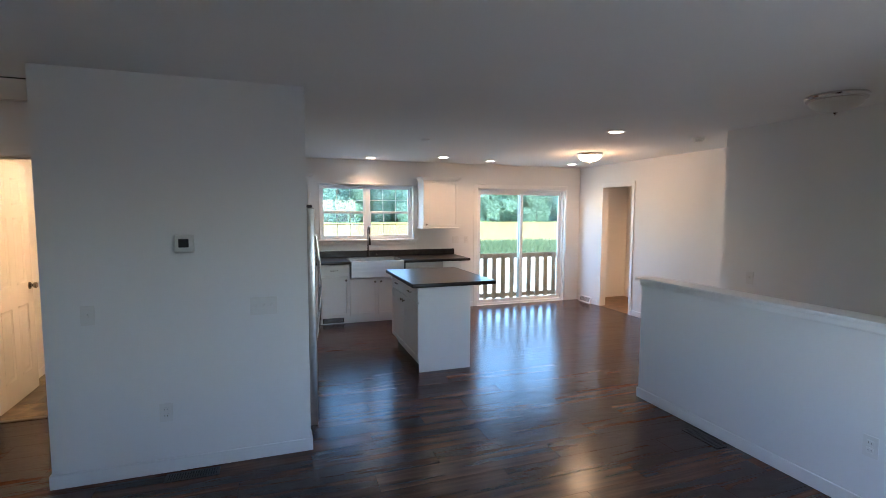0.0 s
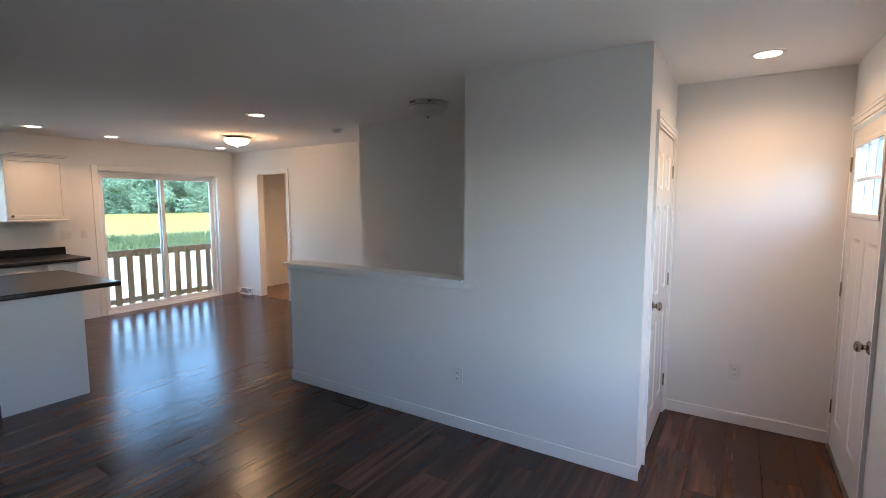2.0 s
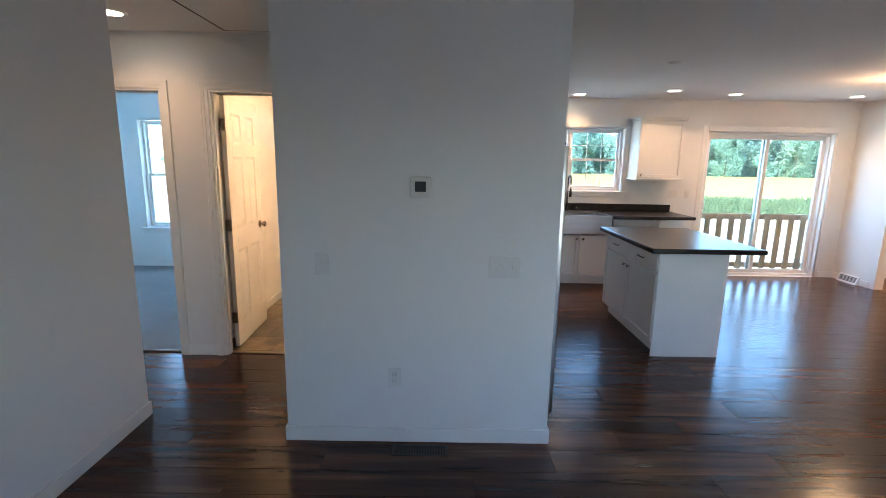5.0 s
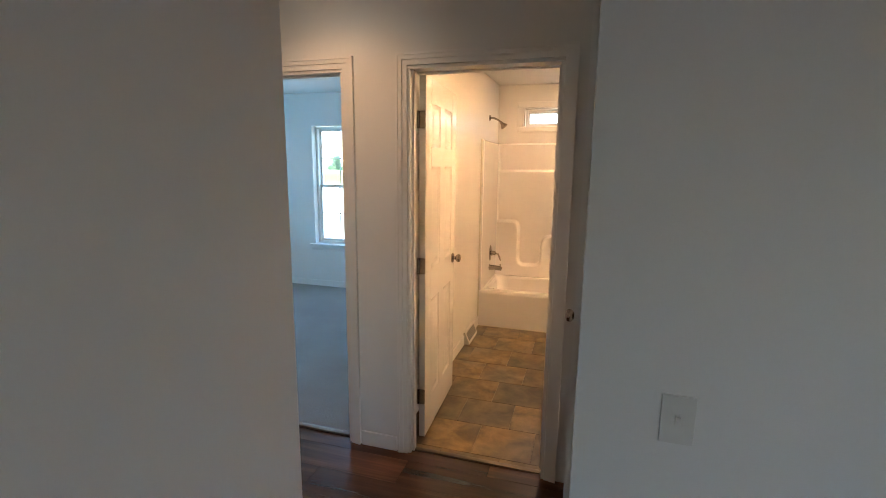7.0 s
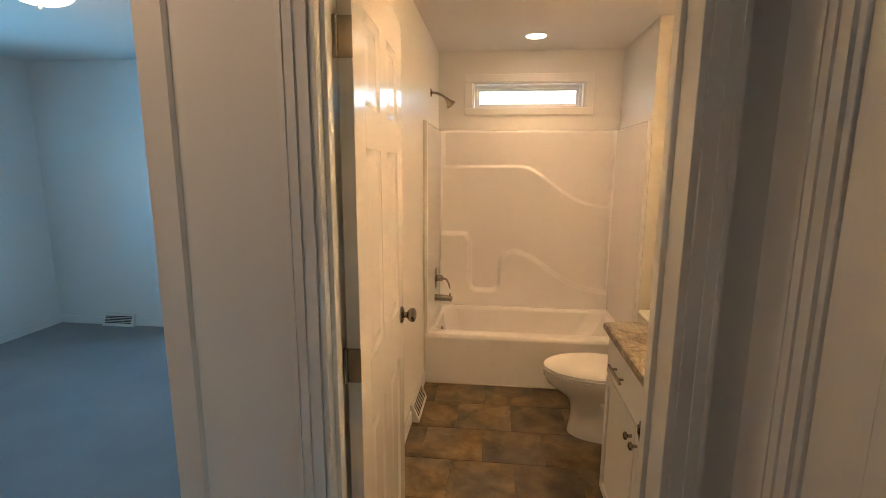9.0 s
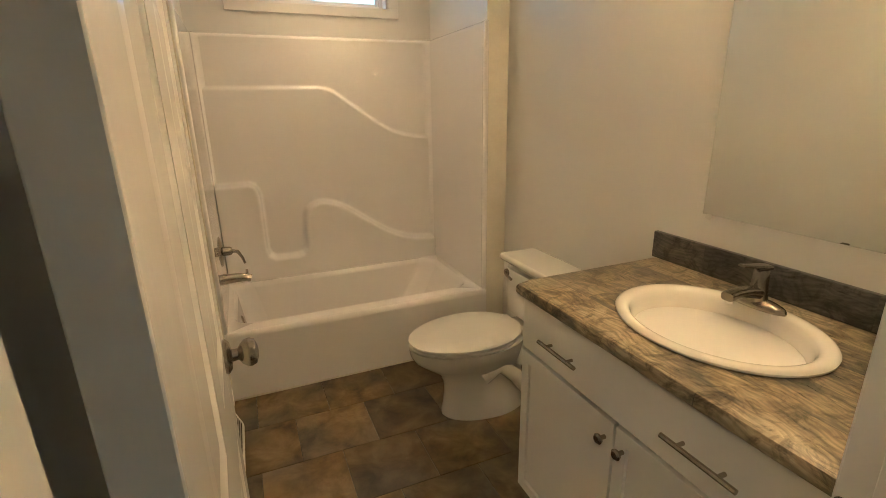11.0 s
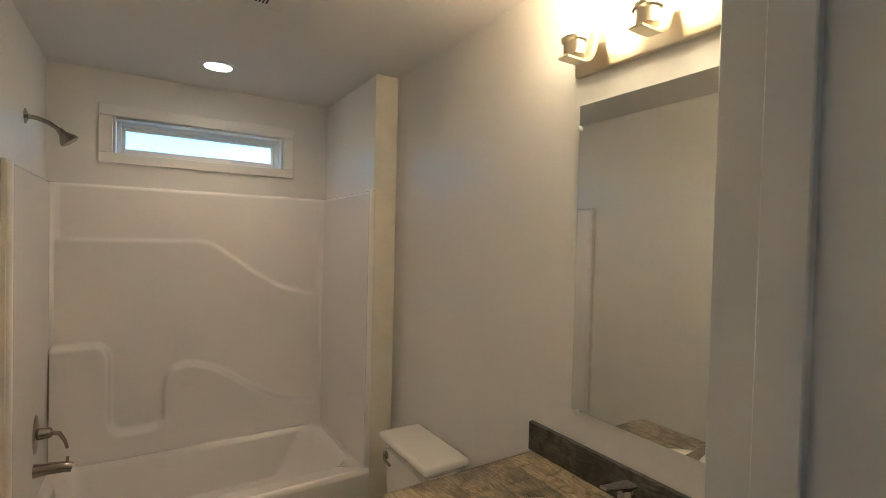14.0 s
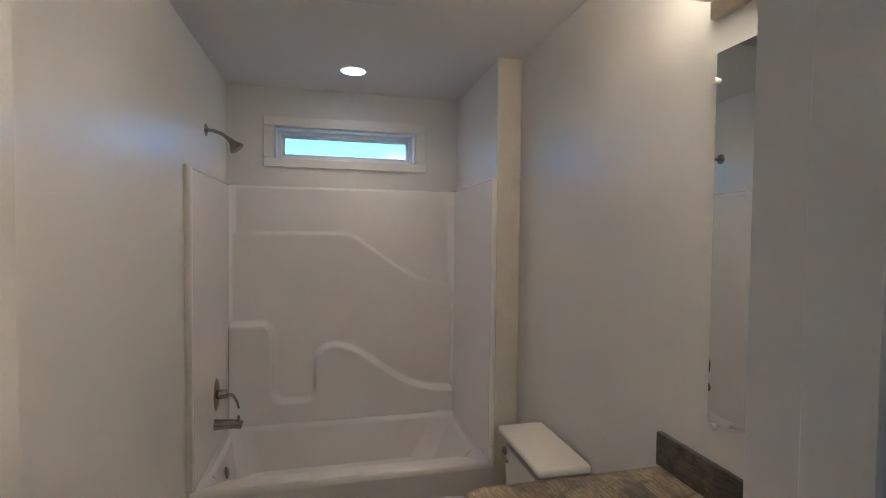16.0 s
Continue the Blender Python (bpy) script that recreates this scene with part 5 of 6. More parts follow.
def toilet():
    th = thing("toilet", pose(0.262, 5.735, -0.010), "white two-piece porcelain toilet with closed lid", "toilet")

    def oval(cx, rx, ry, z, bm, n=36, egg=0.0):
        return [bm.verts.new((cx + rx * math.cos(2 * math.pi * k / n) * (1 + egg * (math.cos(2 * math.pi * k / n) < 0) * 0.25), ry * math.sin(2 * math.pi * k / n), z)) for k in range(n)]

    def loft(sections, egg=1.0):
        bm = bmesh.new()
        Ls = [oval(cx, rx, ry, z, bm, egg=egg) for cx, rx, ry, z in sections]
        for a, b in zip(Ls, Ls[1:]):
            for i in range(len(a)):
                bm.faces.new((a[i], a[(i + 1) % len(a)], b[(i + 1) % len(a)], b[i]))
        bm.faces.new(list(reversed(Ls[0])))
        bm.faces.new(Ls[-1])
        return bm
    part("pedestal", loft([(-0.385, 0.196, 0.128, 0.012), (-0.385, 0.196, 0.128, 0.028), (-0.385, 0.190, 0.116, 0.06), (-0.385, 0.184, 0.106, 0.13), (-0.39, 0.184, 0.104, 0.19), (-0.40, 0.196, 0.112, 0.235),
                           (-0.425, 0.222, 0.136, 0.275), (-0.45, 0.246, 0.164, 0.320), (-0.46, 0.253, 0.180, 0.355), (-0.46, 0.255, 0.184, 0.385)]), M["porcelain"], th)
    part("back_deck", B(-0.30, -0.02, -0.125, 0.125, 0.24, 0.385, 0.03, 4), M["porcelain"], th)
    part("trapway", tube(bmesh.new(), [(-0.46, -0.088, 0.22), (-0.38, -0.10, 0.27), (-0.30, -0.105, 0.20), (-0.22, -0.10, 0.09), (-0.16, -0.095, 0.02)], 0.042, 14, 0.03), M["porcelain"], th)
    part("seat", loft([(-0.475, 0.232, 0.180, 0.386), (-0.475, 0.240, 0.187, 0.392), (-0.475, 0.240, 0.187, 0.400), (-0.475, 0.234, 0.181, 0.405)]), M["plate"], th)
    part("lid", loft([(-0.475, 0.234, 0.182, 0.4065), (-0.475, 0.243, 0.190, 0.411), (-0.475, 0.243, 0.190, 0.419), (-0.475, 0.234, 0.182, 0.426), (-0.475, 0.15, 0.11, 0.430)]), M["plate"], th)
    for s in (-0.075, 0.075):
        part("seat_hinge", B(-0.262, -0.232, s - 0.02, s + 0.02, 0.386, 0.418, 0.006), M["plate"], th)
    bm = bmesh.new()
    vs = bmesh.ops.create_cube(bm, size=1.0, matrix=Matrix.Translation((-0.105, 0, 0.525)) @ Matrix.Diagonal((0.19, 0.385, 0.285, 1)))["verts"]
    for v in vs:
        if v.co.z < 0.5:
            v.co.y *= 0.90
            v.co.x = -0.105 + (v.co.x + 0.105) * 0.92
    bmesh.ops.bevel(bm, geom=list(bm.edges), offset=0.028, segments=4, affect='EDGES')
    part("tank", bm, M["porcelain"], th)
    part("tank_lid", B(-0.215, 0.0, -0.212, 0.212, 0.669, 0.705, 0.014, 4), M["porcelain"], th)
    bm = bmesh.new()
    lathe(bm, [(0, 0.012), (0.016, 0.012), (0.019, 0.0)], Matrix.Translation((-0.200, 0.150, 0.615)) @ pose(0, 0, 0, 0, -90, 0), 16)
    tube(bm, [(-0.212, 0.150, 0.615), (-0.222, 0.12, 0.612), (-0.222, 0.075, 0.604)], 0.007, 8)
    part("flush_lever", bm, M["nickel"], th, "brushed nickel flush lever")
    for s in (-0.09, 0.09):
        part("bolt_cap", lathe(bmesh.new(), [(0.014, 0), (0.013, 0.012), (0, 0.016)], Matrix.Translation((-0.34, s * 1.12, 0.03)), 12), M["plate"], th)


toilet()


def vanity():
    th = thing("vanity_cabinet", pose(0, 0, 0), "white bathroom vanity cabinet with two doors", "cabinet")
    x0, x1, y0, y1 = -0.288, 0.280, 4.21, 5.165
    part("body", B(x0, x1, y0, y1, 0.055, 0.822), M["cab"], th)
    part("toe_kick", B(x0 + 0.05, x1, y0, y1, 0.0025, 0.0545), M["cab"], th)
    rot = Matrix(((0, 1, 0, 0), (-1, 0, 0, 0), (0, 0, 1, 0), (0, 0, 0, 1)))
    fr = part("drawer_front", B(x0 - 0.019, x0 - 0.0005, y0 + 0.01, y1 - 0.004, 0.637, 0.812, 0.003, 2), M["cab"], th)
    for ya, yb in ((4.396, 4.572), (4.868, 5.040)):
        ym = (ya + yb) / 2
        bm = bmesh.new()
        tube(bm, [(x0 - 0.042, ya, 0.714), (x0 - 0.042, ym, 0.714), (x0 - 0.042, yb, 0.714)], 0.0062, 12)
        for yy in (ym - 0.048, ym + 0.048):
            tube(bm, [(x0 - 0.019, yy, 0.714), (x0 - 0.040, yy, 0.714)], 0.0048, 10)
        part("bar_pull", bm, M["nickel"], fr, "brushed nickel bar pull")
    for a, b, kn in ((4.728, 5.160, 4.755), (4.305, 4.720, 4.690)):
        d = shaker(th, -b, -a, 0.07, 0.625, 0.0, knob_at=(-kn, 0.568))
        d.matrix_local = Matrix.Translation((x0, 0, 0)) @ rot


vanity()


def taper(secs):
    """A bar of rounded oblong section along x; each section gives x, z, half width and half height."""
    bm = bmesh.new()
    rings = []
    for x, z, w, h in secs:
        rings.append([bm.verts.new((x, w * math.copysign(abs(math.cos(a)) ** 0.55, math.cos(a)), z + h * math.copysign(abs(math.sin(a)) ** 0.55, math.sin(a))))
                      for a in (2 * math.pi * (k + 0.5) / 20 for k in range(20))])
    for p, q in zip(rings, rings[1:]):
        for k in range(20):
            bm.faces.new((p[k], p[(k + 1) % 20], q[(k + 1) % 20], q[k]))
    bm.faces.new(rings[0])
    bm.faces.new(rings[-1])
    bmesh.ops.recalc_face_normals(bm, faces=bm.faces[:])
    return bm


def vanity_top():
    th = thing("vanity_counter", pose(0, 0, 0), "barn-wood laminate vanity top with backsplash", "countertop")
    x0, x1, y0, y1, zt, zb = -0.332, 0.2805, 4.205, 5.186, 0.862, 0.823
    cx, cy, ax, ay, n = -0.035, 4.698, 0.196, 0.240, 48
    bm = bmesh.new()

    def edge_pt(px, py, ins):
        dx, dy = px - cx, py - cy
        ts = [((x1 if dx > 0 else x0 + ins) - cx) / dx if abs(dx) > 1e-9 else 9e9, ((y1 - ins if dy > 0 else y0) - cy) / dy if abs(dy) > 1e-9 else 9e9]
        t = min(v for v in ts if v > 0)
        return cx + dx * t, cy + dy * t
    angs = sorted([2 * math.pi * k / n for k in range(n)] + [math.atan2(yy - cy, xx - cx) % (2 * math.pi) for xx in (x0, x1) for yy in (y0, y1)])
    rows_ = []
    for a in angs:
        hx, hy = cx + ax * math.cos(a), cy + ay * math.sin(a)
        col = [(hx, hy, zb), (hx, hy, zt)]
        for ins, z in ((0.013, zt), (0.004, zt - 0.004), (0.0, zt - 0.013), (0.0, zb + 0.008), (0.006, zb)):
            px, py = edge_pt(hx, hy, ins)
            col.append((px, py, z))
        rows_.append([bm.verts.new(p) for p in col])
    for i in range(len(rows_)):
        a, b = rows_[i], rows_[(i + 1) % len(rows_)]
        for k in range(len(a) - 1):
            bm.faces.new((a[k], b[k], b[k + 1], a[k + 1]))
        bm.faces.new((a[-1], b[-1], b[0], a[0]))
    part("slab", bm, M["barn"], th)
    part("backsplash", B(0.262, 0.2805, y0, 5.190, zt + 0.0005, zt + 0.098, 0.003, 2), M["barn_grey"], th, "dark grey barn-wood backsplash")
    sk = thing("vanity_sink", pose(cx, cy, zt), "oval white porcelain drop-in sink", "sink")
    rim = [(1.07, 0.0005), (1.09, 0.004), (1.092, 0.009), (1.075, 0.014), (1.04, 0.017), (0.99, 0.0165), (0.945, 0.012), (0.92, 0.004)]
    bowl = [(0.905 * math.cos(radians(a)) ** 0.72 if a < 90 else 0.0, -0.006 - 0.112 * math.sin(radians(a)) ** 1.25) for a in range(4, 91, 6)]
    prof = rim + bowl + [(0.0, -0.1182)]
    part("basin", lathe(bmesh.new(), prof, seg=56, sx=0.200, sy=0.240), M["porcelain"], sk)
    part("drain", lathe(bmesh.new(), [(0, -0.113), (0.020, -0.113), (0.028, -0.116), (0.028, -0.120)]), M["aged"], sk)
    part("overflow", lathe(bmesh.new(), [(0, 0.003), (0.008, 0.003), (0.011, 0.0)], Matrix.Translation((-0.162, 0.0, -0.058)) @ pose(0, 0, 0, 0, 62, 0)), M["gap"], sk)
    fc = thing("vanity_faucet", pose(0.139, 4.712, zt + 0.0155), "brushed nickel single-lever bathroom faucet", "faucet")
    part("base_plate", lathe(bmesh.new(), [(1.0, 0.0), (1.0, 0.006), (0.93, 0.014), (0.7, 0.020), (0.35, 0.024), (0, 0.025)], seg=36, sx=0.029, sy=0.080), M["nickel"], fc)
    part("body", lathe(bmesh.new(), [(0.027, 0.012), (0.0235, 0.035), (0.020, 0.075), (0.0195, 0.098), (0.016, 0.103), (0, 0.104)], seg=24), M["nickel"], fc)
    part("spout", taper([(0.004, 0.036, 0.022, 0.017), (-0.045, 0.047, 0.020, 0.014), (-0.090, 0.050, 0.018, 0.012), (-0.122, 0.046, 0.0165, 0.011)]), M["nickel"], fc)
    part("aerator", lathe(bmesh.new(), [(0, 0.026), (0.009, 0.026), (0.0105, 0.030), (0.0105, 0.038)], Matrix.Translation((-0.108, 0, 0)), 18), M["chrome"], fc)
    part("lever", taper([(0.020, 0.108, 0.017, 0.006), (-0.005, 0.111, 0.018, 0.006), (-0.045, 0.118, 0.014, 0.0045), (-0.085, 0.126, 0.010, 0.0035)]), M["nickel"], fc)
    part("pop_up_rod", lathe(bmesh.new(), [(0.003, 0.0), (0.003, 0.055), (0.006, 0.058), (0.006, 0.066), (0, 0.068)], Matrix.Translation((0.022, 0, 0.012)), 10), M["nickel"], fc)


vanity_top()
mr_ = thing("wall_mirror", pose(0, 0, 0), "large frameless wall mirror above the vanity", "mirror")
part("glass", B(0.2755, 0.2812, 4.215, 5.016, 1.057, 2.0, 0.001, 1), M["mirror"], mr_)
for yy, zz in ((5.005, 1.93), (4.24, 1.93), (4.99, 1.052), (4.35, 1.052)):
    part("clip", lathe(bmesh.new(), [(0, 0.009), (0.008, 0.009), (0.010, 0.0)], Matrix.Translation((0.2752, yy + (0.012 if zz > 1.5 else 0), zz)) @ pose(0, 0, 0, 0, -90, 0), 14), M["plate"], mr_)


def ribbon(line, y0, y1, thick):
    """A flat bar of even thickness bent along the line of (x, z)."""
    bm = bmesh.new()
    rows = []
    for i, (x, z) in enumerate(line):
        xa, za = line[max(i - 1, 0)][:2]
        xb, zb = line[min(i + 1, len(line) - 1)][:2]
        d = math.hypot(xb - xa, zb - za)
        nx, nz = (zb - za) / d * thick / 2, -(xb - xa) / d * thick / 2
        rows.append([bm.verts.new(p) for p in ((x + nx, y0, z + nz), (x + nx, y1, z + nz), (x - nx, y1, z - nz), (x - nx, y0, z - nz))])
    for p, q in zip(rows, rows[1:]):
        for k in range(4):
            bm.faces.new((p[k], p[(k + 1) % 4], q[(k + 1) % 4], q[k]))
    bm.faces.new(rows[0])
    bm.faces.new(rows[-1])
    return bm


def vanity_light():
    th = thing("vanity_light", pose(0, 0, 0), "nickel vanity light bar with lit glass shades", "wall lamp")
    part("back_plate", B(0.262, 0.2812, 4.40, 5.03, 2.085, 2.165, 0.005, 2), M["satin"], th)
    for y in (4.945, 4.715, 4.485):
        bar = smooth_line([(0.262, 2.222), (0.250, 2.188), (0.240, 2.150), (0.228, 2.118), (0.204, 2.098), (0.165, 2.094), (0.122, 2.094)], 4)
        part("arm", ribbon(bar, y - 0.019, y + 0.019, 0.006), M["satin"], th)
        part("cup", lathe(bmesh.new(), [(0, 2.106), (0.030, 2.106), (0.030, 2.142), (0.036, 2.146), (0.036, 2.156), (0.028, 2.158), (0, 2.158)], Matrix.Translation((0.165, y, 0)), 24), M["satin"], th)
        part("shade", lathe(bmesh.new(), [(0.030, 2.159), (0.036, 2.18), (0.043, 2.21), (0.050, 2.25), (0.062, 2.285), (0.080, 2.315), (0.077, 2.316), (0.058, 2.287), (0.046, 2.25),
                                          (0.039, 2.21), (0.030, 2.175)], Matrix.Translation((0.165, y, 0)), 32), M["shade"], th, "glowing bell-shaped glass shade")
        lamp("vanity_bulb", 'POINT', pose(0.165, y, 2.30), 1.0, (1.0, 0.49, 0.20), radius=0.035)


vanity_light()


def exhaust_fan():
    th = thing("exhaust_fan", pose(0, 0, 0), "white square bathroom exhaust fan grille", "exhaust fan")
    x0, x1, y0, y1 = -0.742, -0.432, 5.545, 5.872
    part("grille", B(x0, x1, y0, y1, C - 0.016, C - 0.001, 0.006, 2), M["plate"], th)
    part("recess", B(x0 + 0.055, x1 - 0.055, y0 + 0.05, y1 - 0.05, C - 0.0175, C - 0.0158), M["gap"], th)
    n = 17
    for k in range(n):
        u = x0 + 0.058 + (x1 - x0 - 0.116) * k / (n - 1)
        part("slat", B(u - 0.0026, u + 0.0026, y0 + 0.05, y1 - 0.05, C - 0.0195, C - 0.0172), M["plate"], th)
    part("badge", B(-0.595, -0.545, 5.665, 5.705, C - 0.0215, C - 0.0196, 0.002, 1), M["plate"], th)


exhaust_fan()

# ---------- outside ----------


def ground_material():
    """Gravel and bare soil by the house, weeds, then a yellow flowering field, by distance from the house."""
    mt = bpy.data.materials.new("field_ground")
    mt.use_nodes = True
    nt = mt.node_tree
    N, L = nt.nodes.new, nt.links.new
    b = nt.nodes["Principled BSDF"]
    geo = N("ShaderNodeNewGeometry")
    sep = N("ShaderNodeSeparateXYZ")
    L(geo.outputs["Position"], sep.inputs[0])
    n = N("ShaderNodeTexNoise")
    n.inputs["Scale"].default_value = 0.35
    n.inputs["Detail"].default_value = 6
    L(geo.outputs["Position"], n.inputs["Vector"])
    m = N("ShaderNodeMath")
    m.operation = 'MULTIPLY_ADD'
    L(n.outputs[0], m.inputs[0])
    m.inputs[1].default_value = 9.0
    lot = N("ShaderNodeMapRange")
    lot.inputs[1].default_value, lot.inputs[2].default_value = 3, 10
    lot.inputs[3].default_value, lot.inputs[4].default_value = 22, 0
    L(sep.outputs["X"], lot.inputs[0])
    far = N("ShaderNodeMath")
    far.operation = 'GREATER_THAN'
    L(sep.outputs["Y"], far.inputs[0])
    far.inputs[1].default_value = 9.0
    cut = N("ShaderNodeMath")
    cut.operation = 'MULTIPLY'
    L(lot.outputs[0], cut.inputs[0])
    L(far.outputs[0], cut.inputs[1])
    sub = N("ShaderNodeMath")
    sub.operation = 'SUBTRACT'
    L(sep.outputs["Y"], sub.inputs[0])
    L(cut.outputs[0], sub.inputs[1])
    low = N("ShaderNodeMath")
    low.operation = 'MAXIMUM'
    L(sub.outputs[0], low.inputs[0])
    mn = N("ShaderNodeMath")
    mn.operation = 'MINIMUM'
    L(sep.outputs["Y"], mn.inputs[0])
    mn.inputs[1].default_value = 9.0
    L(mn.outputs[0], low.inputs[1])
    L(low.outputs[0], m.inputs[2])
    mr = N("ShaderNodeMapRange")
    mr.inputs[1].default_value, mr.inputs[2].default_value = -20, 130
    L(m.outputs[0], mr.inputs[0])
    cr = N("ShaderNodeValToRGB")
    e = cr.color_ramp.elements
    # unseen ground in front of the house, darkened to limit bounce indoors
    e[0].position, e[0].color = 0.165, (0.10, 0.10, 0.085, 1)
    e[1].position, e[1].color = 0.185, (0.34, 0.30, 0.25, 1)
    for p, c in ((0.295, (0.34, 0.30, 0.25)), (0.315, (0.12, 0.15, 0.06)), (0.37, (0.10, 0.13, 0.05)), (0.39, (0.14, 0.094, 0.008)), (0.74, (0.16, 0.110, 0.009)), (0.78, (0.12, 0.17, 0.05))):
        k = e.new(p)
        k.color = (*c, 1)
    L(mr.outputs[0], cr.inputs[0])
    n2 = N("ShaderNodeTexNoise")
    n2.inputs["Scale"].default_value = 6
    n2.inputs["Detail"].default_value = 6
    L(geo.outputs["Position"], n2.inputs["Vector"])
    mr2 = N("ShaderNodeMapRange")
    mr2.inputs[3].default_value, mr2.inputs[4].default_value = 0.55, 1.35
    L(n2.outputs[0], mr2.inputs[0])
    mul = N("ShaderNodeVectorMath")
    mul.operation = 'MULTIPLY'
    L(cr.outputs[0], mul.inputs[0])
    L(mr2.outputs[0], mul.inputs[1])
    L(mul.outputs[0], b.inputs["Base Color"])
    b.inputs["Roughness"].default_value = 0.95
    bp = N("ShaderNodeBump")
    bp.inputs["Strength"].default_value = 0.6
    bp.inputs["Distance"].default_value = 0.05
    L(n2.outputs[0], bp.inputs["Height"])
    L(bp.outputs[0], b.inputs["Normal"])
    return mt


def leaf_material(name, a, b_):
    mt = bpy.data.materials.new(name)
    mt.use_nodes = True
    nt = mt.node_tree
    N, L = nt.nodes.new, nt.links.new
    b = nt.nodes["Principled BSDF"]
    geo = N("ShaderNodeNewGeometry")
    mx = N("ShaderNodeMix")
    mx.data_type = 'RGBA'
    mx.inputs["A"].default_value = (*a, 1)
    mx.inputs["B"].default_value = (*b_, 1)
    L(geo.outputs["Random Per Island"], mx.inputs["Factor"])
    L(mx.outputs["Result"], b.inputs["Base Color"])
    b.inputs["Roughness"].default_value = 0.7
    b.inputs["Specular IOR Level"].default_value = 0.2
    tl = N("ShaderNodeBsdfTranslucent")
    L(mx.outputs["Result"], tl.inputs[0])
    mix = N("ShaderNodeMixShader")
    mix.inputs[0].default_value = 0.55
    L(b.outputs[0], mix.inputs[1])
    L(tl.outputs[0], mix.inputs[2])
    L(mix.outputs[0], nt.nodes["Material Output"].inputs[0])
    return mt


M["ground"] = ground_material()
# leaf colours are lifted and blued, so bright distant haze is painted in
M["leaf"] = leaf_material("tree_leaves", (0.18, 0.28, 0.21), (0.27, 0.38, 0.27))
M["leaf_b"] = leaf_material("haze_tinted_leaves", (0.17, 0.27, 0.235), (0.25, 0.36, 0.29))
M["weed"] = leaf_material("weed_leaves", (0.085, 0.115, 0.055), (0.14, 0.165, 0.075))
M["bark"] = material("bark", (0.12, 0.09, 0.07), 0.9, var=0.3, scale=3, fine=30, bump=0.5, bump_d=0.02, stretch=(4, 4, 1))
gm = bmesh.new()
bmesh.ops.create_grid(gm, x_segments=40, y_segments=40, size=900)
for v in gm.verts:
    v.co.z = -0.62 + (0.25 * noise.noise(v.co * 0.01) if v.co.length > 90 else 0)
structure("ground", gm, M["ground"], "gravel yard running into weeds and a yellow flowering field", "ground")


def leaf_mesh(name, rng, spread, n, size, mat):
    """A crown of many small leaf blades gathered in uneven clumps."""
    vs, fs = [], []
    clumps = [(Vector((rng.gauss(0, 0.42), rng.gauss(0, 0.42), rng.uniform(-0.9, 1.0))), rng.uniform(0.22, 0.5)) for _ in range(34)]
    for i in range(n):
        c, r = clumps[rng.randrange(len(clumps))]
        d = Vector((rng.gauss(0, 1), rng.gauss(0, 1), rng.gauss(0, 1))).normalized() * r * rng.uniform(0.7, 1.05)
        fade = 1.0 - 0.55 * max(0.0, c.z)
        p = Vector(((c.x * fade + d.x) * spread[0], (c.y * fade + d.y) * spread[1], (c.z + d.z) * spread[2]))
        u = Vector((rng.gauss(0, 1), rng.gauss(0, 1), rng.gauss(0, 0.6))).normalized() * size * rng.uniform(0.6, 1.3)
        w = u.cross(Vector((rng.gauss(0, 1), rng.gauss(0, 1), rng.gauss(0, 1)))).normalized() * size * 0.55
        k = len(vs)
        vs += [p - u, p + w, p + u, p - w]
        fs.append((k, k + 1, k + 2, k + 3))
    me = bpy.data.meshes.new(name)
    me.from_pydata(vs, [], fs)
    me.materials.append(mat)
    return me


def tree(seed, h, wide, mat, label):
    rng = random.Random(seed)
    th = thing("tree", pose(0, 0, 0), label, "tree", "trees behind the field")
    bm = bmesh.new()
    tube(bm, [(0, 0, -0.1), (0.05, 0.02, h * 0.3), (0.1, 0.1, h * 0.6), (0.0, 0.1, h * 0.9)], 0.22, 10, 0.04)
    part("trunk", bm, M["bark"], th)
    for k in range(5):
        a = rng.uniform(0, 6.28)
        z = h * rng.uniform(0.3, 0.65)
        part("limb", tube(bmesh.new(), [(0.06, 0.05, z), (math.cos(a) * wide * 0.3, math.sin(a) * wide * 0.3, z + h * 0.1),
                                        (math.cos(a) * wide * 0.6, math.sin(a) * wide * 0.6, z + h * 0.17)], 0.09, 7, 0.02), M["bark"], th)
    cr = new("crown", leaf_mesh("crown", rng, (wide * 0.85, wide * 0.85, h * 0.46), 6000, 0.24, mat))
    cr.location = (0, 0, h * 0.44)
    cr.parent = th
    return th


T = [tree(3, 11, 4.2, M["leaf"], "broad green deciduous tree with dense summer foliage"),
     tree(4, 13, 3.6, M["leaf_b"], "tall tree with an uneven leafy crown, tinted for haze"),
     tree(5, 8, 4.6, M["leaf"], "rounded green tree at the edge of the field")]
spots = random.Random(11)
first = {0: True, 1: True, 2: True}
for row, (yy, xa, xb, step) in enumerate(((92, 11, 118, 4.6), (99, 7, 130, 4.6), (107, 4, 140, 5.0), (190, -150, 0, 9.0))):
    x = xa
    while x < xb:
        k = spots.randrange(3)
        s = spots.uniform(0.86, 1.12) * (0.7 if row == 3 else 1.0)
        m = pose(x + spots.uniform(-1, 1), yy + spots.uniform(-2.5, 2.5), -0.62, 0, 0, spots.uniform(0, 360))
        if first[k]:
            T[k].matrix_world = m @ Matrix.Scale(s, 4)
            first[k] = False
        else:
            c = copy_thing(T[k], m)
            c.scale = (s, s, s)
        x += step * spots.uniform(0.75, 1.25)


